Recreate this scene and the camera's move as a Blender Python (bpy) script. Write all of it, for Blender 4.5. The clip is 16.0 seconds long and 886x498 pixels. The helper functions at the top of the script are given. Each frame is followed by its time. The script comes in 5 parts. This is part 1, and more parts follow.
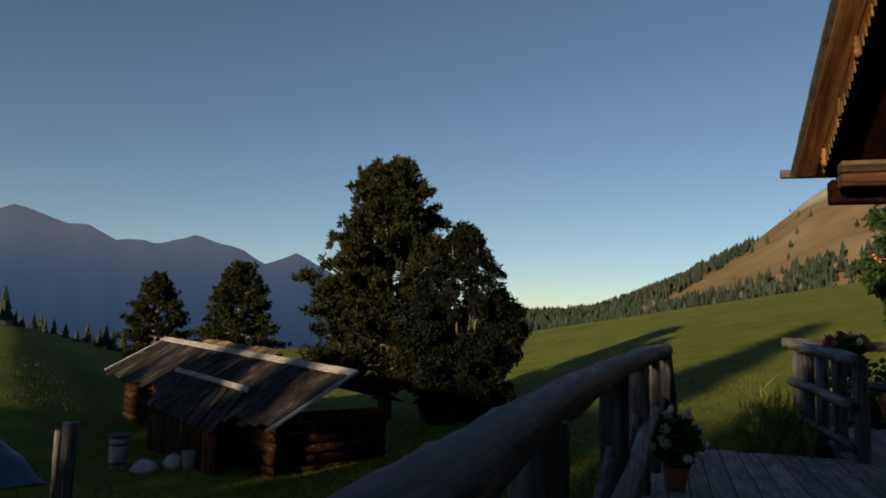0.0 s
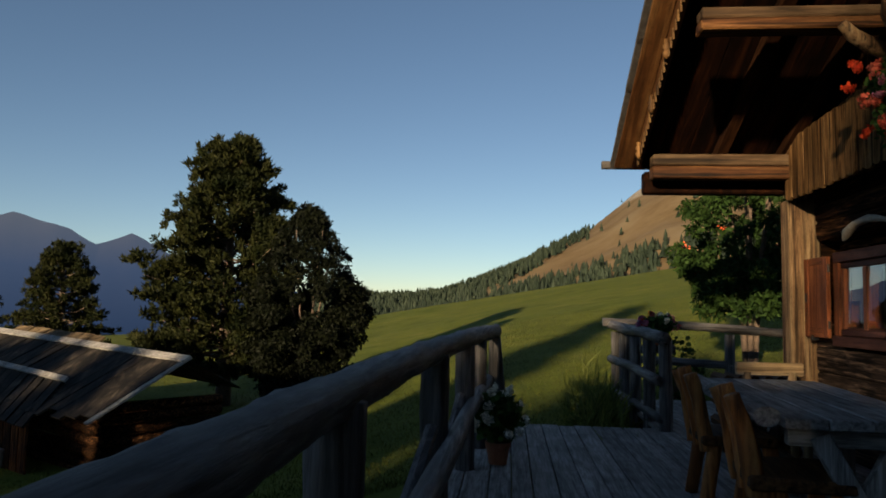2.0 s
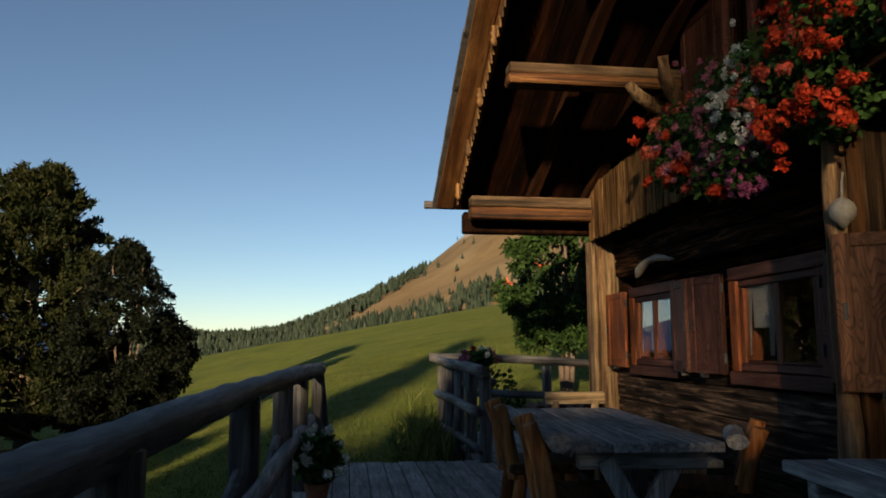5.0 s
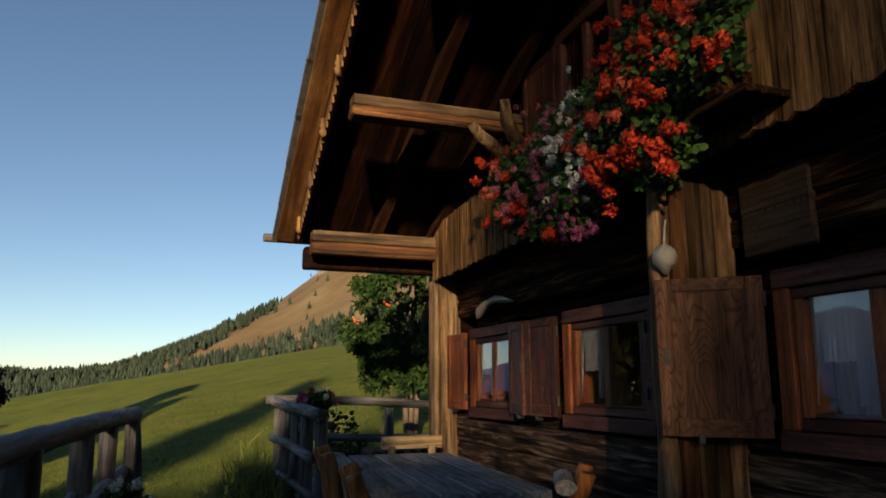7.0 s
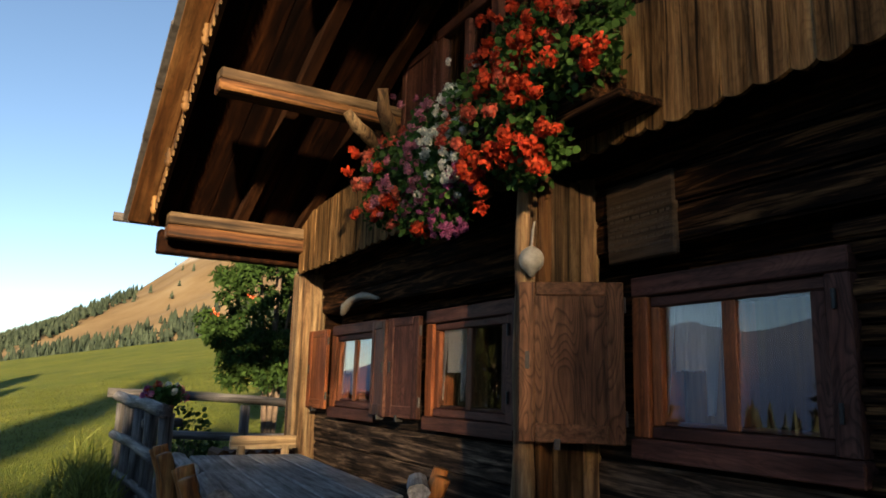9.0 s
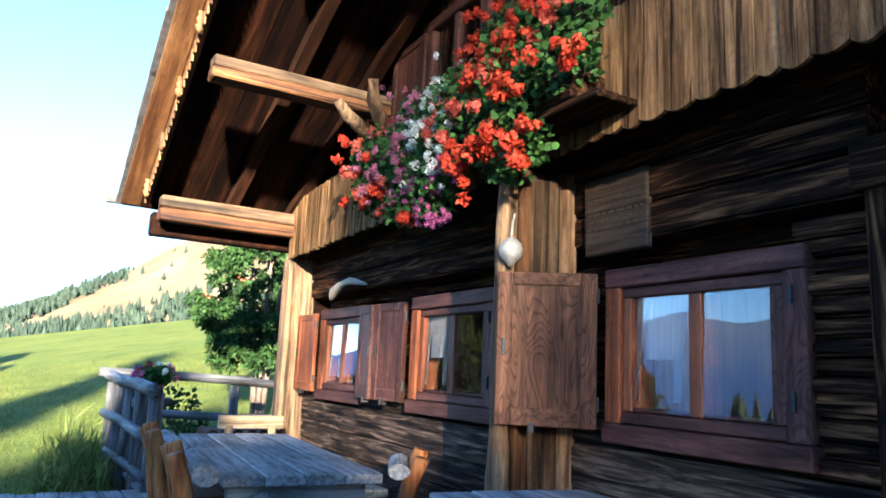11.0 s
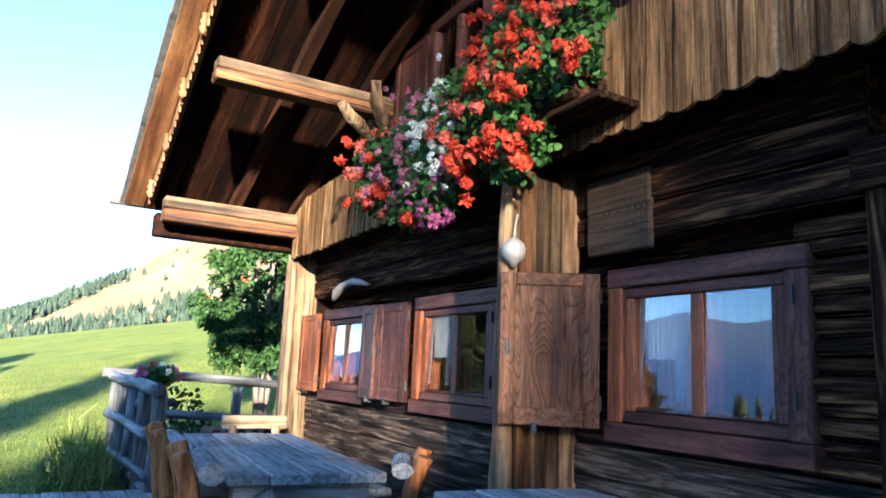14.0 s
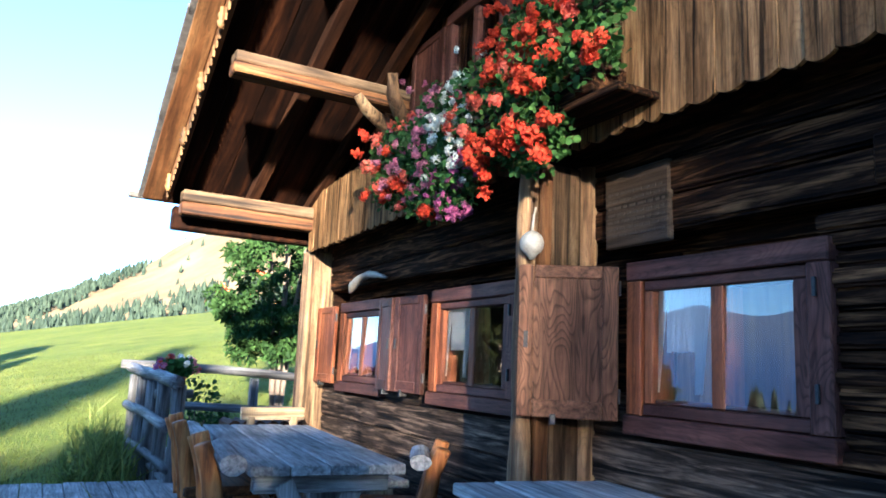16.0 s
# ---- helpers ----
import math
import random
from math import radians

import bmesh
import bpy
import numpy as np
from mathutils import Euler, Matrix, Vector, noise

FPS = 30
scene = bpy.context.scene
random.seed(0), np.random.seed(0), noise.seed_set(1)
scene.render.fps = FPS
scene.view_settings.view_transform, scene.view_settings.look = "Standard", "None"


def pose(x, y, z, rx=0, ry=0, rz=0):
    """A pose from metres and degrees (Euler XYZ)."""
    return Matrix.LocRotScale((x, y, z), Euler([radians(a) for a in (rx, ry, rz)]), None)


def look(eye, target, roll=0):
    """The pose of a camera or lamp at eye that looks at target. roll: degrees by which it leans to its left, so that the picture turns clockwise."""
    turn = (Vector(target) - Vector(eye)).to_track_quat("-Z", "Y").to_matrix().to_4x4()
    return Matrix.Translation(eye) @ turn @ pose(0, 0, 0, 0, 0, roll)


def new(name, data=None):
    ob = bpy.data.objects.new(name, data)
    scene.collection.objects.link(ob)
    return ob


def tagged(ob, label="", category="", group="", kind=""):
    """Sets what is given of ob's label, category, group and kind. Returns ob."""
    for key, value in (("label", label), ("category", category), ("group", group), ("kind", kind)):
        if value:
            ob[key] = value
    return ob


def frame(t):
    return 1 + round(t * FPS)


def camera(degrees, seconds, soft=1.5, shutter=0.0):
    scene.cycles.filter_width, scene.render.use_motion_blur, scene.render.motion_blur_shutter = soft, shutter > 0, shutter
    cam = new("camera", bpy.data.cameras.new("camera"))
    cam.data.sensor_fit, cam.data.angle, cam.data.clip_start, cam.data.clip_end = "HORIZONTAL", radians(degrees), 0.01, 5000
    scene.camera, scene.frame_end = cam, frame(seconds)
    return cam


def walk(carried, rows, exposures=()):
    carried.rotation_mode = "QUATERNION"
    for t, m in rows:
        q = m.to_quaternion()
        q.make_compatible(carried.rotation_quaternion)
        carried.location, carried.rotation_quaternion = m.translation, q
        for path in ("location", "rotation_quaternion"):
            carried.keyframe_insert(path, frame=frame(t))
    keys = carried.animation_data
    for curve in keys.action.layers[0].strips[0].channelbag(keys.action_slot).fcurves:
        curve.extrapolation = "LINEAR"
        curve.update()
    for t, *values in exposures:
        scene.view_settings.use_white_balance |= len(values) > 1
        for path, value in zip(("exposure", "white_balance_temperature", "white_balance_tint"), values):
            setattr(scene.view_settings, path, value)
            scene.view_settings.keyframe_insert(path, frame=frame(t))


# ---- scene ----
import itertools

cam = camera(63.2, 16.0, soft=1.75)
PATH = [
    (0, (-3.065, -0.135, 1.224), (-3.655, 1.765, 1.422), 1.5),
    (0.5, (-3.032, -0.078, 1.231), (-3.539, 1.847, 1.432), 1.3),
    (1, (-2.992, -0.06, 1.225), (-3.371, 1.895, 1.408), 1.3),
    (1.5, (-2.96, -0.066, 1.226), (-3.24, 1.907, 1.401), 1.1),
    (2, (-2.926, -0.073, 1.218), (-3.111, 1.911, 1.38), 1.2),
    (2.5, (-2.907, -0.081, 1.211), (-3.001, 1.911, 1.364), 1.4),
    (3, (-2.886, -0.102, 1.216), (-2.913, 1.891, 1.379), 1.0),
    (3.5, (-2.866, -0.113, 1.222), (-2.819, 1.876, 1.419), 1.0),
    (6, (-2.691, -0.128, 1.233), (-2.262, 1.791, 1.598), -1.0),
    (6.5, (-2.64, -0.087, 1.254), (-2.109, 1.794, 1.678), -1.0),
    (7, (-2.616, 0.055, 1.25), (-1.971, 1.912, 1.621), -0.1),
    (7.5, (-2.561, 0.198, 1.25), (-1.783, 2.0, 1.632), -0.5),
    (8, (-2.536, 0.23, 1.252), (-1.695, 2.001, 1.645), 0.2),
    (8.5, (-2.506, 0.226, 1.247), (-1.601, 1.97, 1.617), 1.2),
    (9, (-2.491, 0.206, 1.247), (-1.533, 1.921, 1.623), 1.6),
    (11.5, (-2.513, 0.047, 1.24), (-1.534, 1.759, 1.574), 2.7),
    (12, (-2.514, 0.043, 1.241), (-1.526, 1.751, 1.574), 2.4),
    (12.5, (-2.512, 0.046, 1.238), (-1.523, 1.752, 1.572), 2.6),
    (13, (-2.513, 0.047, 1.24), (-1.531, 1.757, 1.572), 2.7),
    (13.5, (-2.523, 0.053, 1.236), (-1.549, 1.768, 1.565), 2.7),
    (14, (-2.529, 0.051, 1.237), (-1.554, 1.764, 1.577), 2.6),
    (14.5, (-2.536, 0.05, 1.237), (-1.565, 1.766, 1.57), 2.8),
    (15, (-2.54, 0.05, 1.241), (-1.576, 1.77, 1.577), 2.7),
    (15.5, (-2.547, 0.052, 1.233), (-1.595, 1.778, 1.569), 2.6),
    (16, (-2.553, 0.057, 1.236), (-1.608, 1.791, 1.554), 2.7),
]
EXPOSURE = [(0.0, 0.85, 6500, 10), (3.5, 1.15, 6500, 10), (7.0, 1.3, 6500, 10), (8.0, 1.5, 6900, 10), (9.0, 2.2, 6700, 10), (11.3, 4.0, 4800, 8), (16.0, 4.0, 4800, 8)]
walk(cam, [(t, look(eye, target, roll)) for t, eye, target, roll in PATH], EXPOSURE)

# ---- sky and sun ----
SUN_BEARING, SUN_HEIGHT = 200.0, 11.0
world = bpy.data.worlds.new("sky")
scene.world = world
world.use_nodes = True
wn = world.node_tree
sky = wn.nodes.new("ShaderNodeTexSky")
sky.sky_type = "NISHITA"
sky.sun_disc = False
sky.sun_elevation, sky.sun_rotation = radians(SUN_HEIGHT), radians(SUN_BEARING)
sky.altitude, sky.air_density, sky.dust_density, sky.ozone_density = 2200, 1.0, 0.05, 1.5
wn.links.new(sky.outputs[0], wn.nodes["Background"].inputs[0])
wn.nodes["Background"].inputs[1].default_value = 0.05

sun_data = bpy.data.lights.new("sun", "SUN")
sun_data.energy, sun_data.angle, sun_data.color = 5.0, radians(1.2), (1.0, 0.76, 0.47)
sun = new("sun", sun_data)
sun_way = Vector((math.sin(radians(SUN_BEARING)) * math.cos(radians(SUN_HEIGHT)),
                  math.cos(radians(SUN_BEARING)) * math.cos(radians(SUN_HEIGHT)), math.sin(radians(SUN_HEIGHT))))
sun.matrix_world = look(sun_way * 50, (0, 0, 0))


# ---- materials ----
def base_material(name):
    mat = bpy.data.materials.new(name)
    mat.use_nodes = True
    nt = mat.node_tree
    return mat, nt, nt.nodes["Principled BSDF"]


def ramp(nt, fac, stops):
    node = nt.nodes.new("ShaderNodeValToRGB")
    els = node.color_ramp.elements
    while len(els) < len(stops):
        els.new(0.5)
    for el, (pos, col) in zip(els, stops):
        el.position, el.color = pos, (*col, 1)
    nt.links.new(fac, node.inputs[0])
    return node.outputs[0]


def noise_node(nt, coord, size, scale, detail=6, rough=0.6, distort=0.0):
    mp = nt.nodes.new("ShaderNodeMapping")
    mp.inputs["Scale"].default_value = scale
    nt.links.new(coord, mp.inputs[0])
    n = nt.nodes.new("ShaderNodeTexNoise")
    n.inputs["Scale"].default_value = size
    n.inputs["Detail"].default_value = detail
    n.inputs["Roughness"].default_value = rough
    n.inputs["Distortion"].default_value = distort
    nt.links.new(mp.outputs[0], n.inputs["Vector"])
    return n.outputs[0]


def mix(nt, fac, a, b, kind="MIX"):
    m = nt.nodes.new("ShaderNodeMix")
    m.data_type, m.blend_type = "RGBA", kind
    for sock, val in ((m.inputs[0], fac), (m.inputs[6], a), (m.inputs[7], b)):
        if isinstance(val, (int, float)):
            sock.default_value = val
        elif isinstance(val, tuple):
            sock.default_value = (*val, 1)
        else:
            nt.links.new(val, sock)
    return m.outputs[2]


def bump(nt, bsdf, height, strength, distance=0.01):
    b = nt.nodes.new("ShaderNodeBump")
    b.inputs["Strength"].default_value, b.inputs["Distance"].default_value = strength, distance
    nt.links.new(height, b.inputs["Height"])
    nt.links.new(b.outputs[0], bsdf.inputs["Normal"])


def shifted(nt):
    """Object coordinates, moved at random for each piece."""
    co = nt.nodes.new("ShaderNodeTexCoord").outputs["Object"]
    info = nt.nodes.new("ShaderNodeObjectInfo")
    add = nt.nodes.new("ShaderNodeVectorMath")
    add.operation = "MULTIPLY_ADD"
    add.inputs[1].default_value = (1, 1, 1)
    sc = nt.nodes.new("ShaderNodeVectorMath")
    sc.operation = "SCALE"
    sc.inputs[0].default_value = (17.0, 9.0, 13.0)
    nt.links.new(info.outputs["Random"], sc.inputs["Scale"])
    nt.links.new(co, add.inputs[0])
    nt.links.new(sc.outputs[0], add.inputs[2])
    return add.outputs[0], info.outputs["Random"]


def wood(name, dark, mid, light, grain, rough=0.75, relief=0.5, fine=60.0, coat=0.0, vary=0.35, figure=0.0, crack=0.5, sheen=0.2, flame=0.16, top=0.64):
    """Wood with its grain along the axis named by grain."""
    mat, nt, bsdf = base_material(name)
    co, rnd = shifted(nt)
    if grain == "s":
        turn = nt.nodes.new("ShaderNodeVectorRotate")
        turn.rotation_type = "X_AXIS"
        turn.inputs["Angle"].default_value = math.atan(0.44)
        nt.links.new(co, turn.inputs["Vector"])
        co, grain = turn.outputs[0], "y"
    stretch = {"x": (0.07, 1, 1), "y": (1, 0.07, 1), "z": (1, 1, 0.07)}[grain]
    fibre = noise_node(nt, co, fine, stretch, 8, 0.7, 0.3)
    broad = noise_node(nt, co, fine * flame, stretch, 5, 0.6, 1.5)
    stain = noise_node(nt, co, 2.3, (1, 1, 1), 4, 0.6)
    col = ramp(nt, broad, [(0.36, dark), (0.5, mid), (top, light)])
    if figure:
        # flamed growth rings
        mp = nt.nodes.new("ShaderNodeMapping")
        mp.inputs["Scale"].default_value = {"x": (0.25, 1, 1), "y": (1, 0.25, 1), "z": (1, 1, 0.25)}[grain]
        nt.links.new(co, mp.inputs[0])
        hills = noise_node(nt, mp.outputs[0], 8.0, (1, 1, 1), 1.5, 0.35, 0.4)
        many = nt.nodes.new("ShaderNodeMath")
        many.operation = "MULTIPLY"
        many.inputs[1].default_value = 24.0
        nt.links.new(hills, many.inputs[0])
        saw = nt.nodes.new("ShaderNodeMath")
        saw.operation = "FRACT"
        nt.links.new(many.outputs[0], saw.inputs[0])
        rings = ramp(nt, saw.outputs[0], [(0.0, (0.95, 0.93, 0.9)), (0.1, (1.18, 1.14, 1.1)), (0.6, (1.05, 1.0, 0.96)), (0.9, (0.42, 0.36, 0.34)), (1.0, (0.95, 0.93, 0.9))])
        col = mix(nt, figure, col, rings, "MULTIPLY")
    streak = ramp(nt, fibre, [(0.34, (0.25, 0.24, 0.23)), (0.56, (1, 1, 1))])
    col = mix(nt, 0.75, col, streak, "MULTIPLY")
    if crack:
        thin = {"x": (0.035, 1, 1), "y": (1, 0.035, 1), "z": (1, 1, 0.035)}[grain]
        split = noise_node(nt, co, fine * 0.55, thin, 3, 0.5, 0.2)
        col = mix(nt, crack, col, ramp(nt, split, [(0.36, (0.06, 0.05, 0.045)), (0.44, (1, 1, 1))]), "MULTIPLY")
    patch = ramp(nt, stain, [(0.35, (0.5, 0.48, 0.46)), (0.6, (1.1, 1.08, 1.05))])
    col = mix(nt, 0.7, col, patch, "MULTIPLY")
    tone = ramp(nt, rnd, [(0, (1 - vary,) * 3), (1, (1 + vary * 0.6,) * 3)])
    col = mix(nt, 1.0, col, tone, "MULTIPLY")
    nt.links.new(col, bsdf.inputs["Base Color"])
    bsdf.inputs["Roughness"].default_value = rough
    bsdf.inputs["Specular IOR Level"].default_value = sheen
    bsdf.inputs["Coat Weight"].default_value = coat
    bsdf.inputs["Coat Roughness"].default_value = 0.3
    bump(nt, bsdf, fibre, relief, 0.009)
    return mat


def plain(name, a, b, size=8.0, rough=0.8, relief=0.2, metal=0.0, island=False):
    mat, nt, bsdf = base_material(name)
    co, rnd = shifted(nt)
    n = noise_node(nt, co, size, (1, 1, 1), 6, 0.65)
    col = ramp(nt, n, [(0.3, a), (0.7, b)])
    if island:
        geo = nt.nodes.new("ShaderNodeNewGeometry")
        tone = ramp(nt, geo.outputs["Random Per Island"], [(0, (0.55, 0.55, 0.5)), (1, (1.35, 1.3, 1.2))])
        col = mix(nt, 1.0, col, tone, "MULTIPLY")
    nt.links.new(col, bsdf.inputs["Base Color"])
    bsdf.inputs["Roughness"].default_value, bsdf.inputs["Metallic"].default_value = rough, metal
    if relief:
        bump(nt, bsdf, n, relief, 0.01)
    return mat


def leafy(name, a, b, size=3.0, through_light=0.15):
    mat, nt, bsdf = base_material(name)
    co, rnd = shifted(nt)
    n = noise_node(nt, co, size, (1, 1, 1), 3, 0.6)
    geo = nt.nodes.new("ShaderNodeNewGeometry")
    col = ramp(nt, n, [(0.3, a), (0.7, b)])
    tone = ramp(nt, geo.outputs["Random Per Island"], [(0, (0.5, 0.55, 0.5)), (1, (1.4, 1.3, 1.1))])
    col = mix(nt, 1.0, col, tone, "MULTIPLY")
    nt.links.new(col, bsdf.inputs["Base Color"])
    bsdf.inputs["Roughness"].default_value = 0.7
    bsdf.inputs["Specular IOR Level"].default_value = 0.12
    trans = nt.nodes.new("ShaderNodeBsdfTranslucent")
    nt.links.new(col, trans.inputs[0])
    ms = nt.nodes.new("ShaderNodeMixShader")
    ms.inputs[0].default_value = through_light
    nt.links.new(bsdf.outputs[0], ms.inputs[1])
    nt.links.new(trans.outputs[0], ms.inputs[2])
    nt.links.new(ms.outputs[0], nt.nodes["Material Output"].inputs[0])
    return mat


LOG = {g: wood("hewn_log_" + g, (0.0063, 0.0039, 0.0031), (0.0279, 0.0124, 0.0063), (0.2325, 0.1085, 0.0426), g, 0.85, 0.6, 70, 0, 0.6, 0, 0.97, 0.06, 0.3, 0.73) for g in "xyz"}
LOW_LOG = wood("weathered_log", (0.0156, 0.0104, 0.0078), (0.0546, 0.0364, 0.0247), (0.247, 0.169, 0.1105), "y", 0.85, 0.7, 60, 0, 0.5, 0, 0.9, 0.1, 0.3, 0.7)
VARN = {g: wood("varnished_wood_" + g, (0.0625, 0.0263, 0.02), (0.1063, 0.045, 0.0338), (0.1438, 0.065, 0.0475), g, 0.55, 0.25, 40, 0.0, 0.12, 0.8 if g == "z" else 0.4, 0.15, 0.12) for g in "xyz"}
SHUT = {g: wood("shutter_wood_" + g, (0.06, 0.0276, 0.0156), (0.1056, 0.0504, 0.0276), (0.144, 0.0744, 0.0408), g, 0.6, 0.25, 40, 0.0, 0.1, 0.9 if g == "z" else 0.4, 0.15, 0.12) for g in "xyz"}
# orange copy of the varnish, with warm sunlight put into its colour
VARN_SUNLIT = {g: wood("sunlit_varnish_" + g, (0.17, 0.051, 0.0195), (0.2805, 0.0892, 0.0323), (0.34, 0.1232, 0.0459), g, 0.5, 0.25, 40, 0.06, 0.1, 0.4, 0.15) for g in "xyz"}
GREY = {g: wood("weathered_wood_" + g, (0.202, 0.1973, 0.1909), (0.3076, 0.3029, 0.2919), (0.3947, 0.3901, 0.3764), g, 0.8, 0.3, 60, 0, 0.22, 0, 0.35, 0.2, 0.25) for g in "xyz"}
BAND = wood("cladding_wood", (0.088, 0.046, 0.018), (0.205, 0.113, 0.046), (0.32, 0.195, 0.088), "z", 0.8, 0.6, 60, 0, 0.3, 0.3, 0.9, 0.1, 0.22)
BEAM = {g: wood("beam_wood_" + g, (0.028, 0.0096, 0.0032), (0.08, 0.032, 0.0104), (0.144, 0.068, 0.024), g, 0.7, 0.6, 50, 0, 0.3, 0.2, 0.8, 0.15) for g in "xyz"}
POST = wood("post_wood", (0.1076, 0.058, 0.0282), (0.2567, 0.1573, 0.0787), (0.414, 0.2898, 0.1573), "z", 0.8, 0.8, 48, 0, 0.2, 0.3, 0.7)
BARGE = wood("bargeboard_wood", (0.0672, 0.0252, 0.0078), (0.1288, 0.0543, 0.0168), (0.1848, 0.0924, 0.0336), "s", 0.65, 0.4, 30, 0, 0.1, 0.3, 0.2)
CRACKED = wood("cracked_wood", (0.015, 0.0096, 0.006), (0.045, 0.027, 0.0144), (0.114, 0.078, 0.045), "z", 0.85, 0.9, 26, 0, 0.2, 0.3, 0.9, 0.1, 0.3)
POST_X = wood("post_wood_x", (0.0225, 0.0128, 0.0067), (0.0825, 0.0495, 0.0255), (0.165, 0.1125, 0.0638), "x", 0.8, 0.8, 36, 0, 0.2, 0, 0.8)
# rafter and soffit wood near black: shade under the roof is in the colour
RAFTER = wood("shaded_rafter_wood", (0.01, 0.0035, 0.0015), (0.0275, 0.01, 0.0035), (0.05, 0.02, 0.0075), "s", 0.8, 0.5, 40, sheen=0.08)
SOFFIT = wood("shaded_soffit_wood", (0.0036, 0.0012, 0.0006), (0.012, 0.0039, 0.0015), (0.033, 0.0108, 0.0036), "s", 0.85, 0.5, 40, sheen=0.05)
PINE = {g: wood("pale_pine_" + g, (0.36, 0.24, 0.128), (0.48, 0.344, 0.192), (0.56, 0.432, 0.272), g, 0.6, 0.2, 30, 0, 0.1) for g in "xyz"}
SLAB = wood("split_log", (0.24, 0.075, 0.018), (0.5, 0.18, 0.045), (0.62, 0.29, 0.09), "z", 0.65, 0.6, 32)
RAIL = {g: wood("rail_log_" + g, (0.0371, 0.0342, 0.0342), (0.0929, 0.0891, 0.0906), (0.2005, 0.193, 0.1945), g, 0.62, 0.9, 55, 0, 0.25, 0, 0.8, 0.4) for g in "xyz"}
SHINGLE = plain("dark_shingle", (0.03, 0.026, 0.024), (0.075, 0.066, 0.06), 20, 0.85, 0.6)
SHEDROOF = wood("shed_board", (0.0053, 0.0044, 0.004), (0.0154, 0.0128, 0.0106), (0.0704, 0.0572, 0.044), "y", 0.85, 0.6, 12, 0, 0.5)
TERRACOTTA = plain("terracotta", (0.224, 0.07, 0.0315), (0.315, 0.119, 0.056), 25, 0.75, 0.2)
STRAW = wood("straw_board", (0.07, 0.0455, 0.0245), (0.14, 0.098, 0.0525), (0.238, 0.175, 0.098), "x", 0.9, 0.9, 25)
TARP = plain("blue_tarpaulin", (0.012, 0.03, 0.09), (0.03, 0.06, 0.15), 5, 0.45, 0.3)
TRIM = wood("trim_wood", (0.07, 0.0336, 0.0098), (0.126, 0.063, 0.0196), (0.168, 0.0945, 0.035), "z", 0.7, 0.3, 30)
SOIL = plain("soil", (0.03, 0.02, 0.015), (0.07, 0.05, 0.035), 60, 0.95, 0.8)
IRON = plain("black_iron", (0.012, 0.012, 0.013), (0.04, 0.036, 0.033), 60, 0.5, 0.2, 0.3)
BONE = plain("bleached_bone", (0.288, 0.2432, 0.1792), (0.4608, 0.4224, 0.352), 30, 0.6, 0.3)
GOURD = plain("chalky_white", (0.16, 0.144, 0.12), (0.296, 0.28, 0.248), 30, 0.6, 0.3)
STONE = plain("pale_stone", (0.25, 0.24, 0.22), (0.5, 0.48, 0.44), 6, 0.9, 0.5)
SIGN = wood("carved_sign", (0.0206, 0.0129, 0.0077), (0.0489, 0.0322, 0.0206), (0.0875, 0.0618, 0.0412), "y", 0.75, 0.8, 30)
CARVED = plain("carved_groove", (0.03, 0.02, 0.014), (0.05, 0.035, 0.022), 30, 0.9, 0.2)
CURTAIN = plain("lace_curtain", (0.82, 0.82, 0.82), (0.92, 0.92, 0.91), 120, 0.9, 0.1)
ROOM = wood("room_panelling", (0.07, 0.036, 0.015), (0.1, 0.055, 0.022), (0.13, 0.075, 0.03), "z", 0.6, 0.2, 20, 0, 0.1, 0, 0.0)
NEEDLE = leafy("pine_needles", (0.006, 0.011, 0.003), (0.024, 0.027, 0.007), 1.2, 0.08)
BARK = plain("bark", (0.05, 0.035, 0.025), (0.13, 0.09, 0.065), 14, 0.9, 0.8)
LEAF = leafy("rowan_leaf", (0.0152, 0.037, 0.0096), (0.0329, 0.0659, 0.0165), 2.5, 0.3)
GERANIUM = leafy("geranium_leaf", (0.0225, 0.063, 0.0135), (0.0675, 0.135, 0.036), 9.0, 0.2)
# near-black green that carries the shade on the tree beside the pine
SHADED_LEAF = leafy("shaded_leaf", (0.002, 0.0037, 0.0014), (0.0055, 0.0078, 0.0025), 2.0, 0.1)
WEED = leafy("weed_leaf", (0.054, 0.0918, 0.0194), (0.1728, 0.1836, 0.054), 4.0, 0.2)
PETAL = {
    "red": leafy("red_petal", (0.42, 0.028, 0.012), (0.6, 0.085, 0.035), 20, 0.25),
    "pink": leafy("pink_petal", (0.408, 0.102, 0.198), (0.51, 0.24, 0.348), 20, 0.25),
    "magenta": leafy("magenta_petal", (0.33, 0.06, 0.21), (0.42, 0.132, 0.3), 20, 0.25),
    "white": leafy("white_petal", (0.7313, 0.7313, 0.7215), (0.858, 0.858, 0.8482), 20, 0.25),
    "coral": leafy("coral_petal", (0.5, 0.07, 0.05), (0.65, 0.17, 0.12), 20, 0.25),
}
BERRY = plain("rowan_berry", (0.5, 0.06, 0.015), (0.7, 0.13, 0.03), 30, 0.4, 0.0)
# bluish-grey tint paints distance haze into the trees
FOREST = leafy("far_forest", (0.014, 0.024, 0.018), (0.028, 0.04, 0.03), 0.05, 0.05)


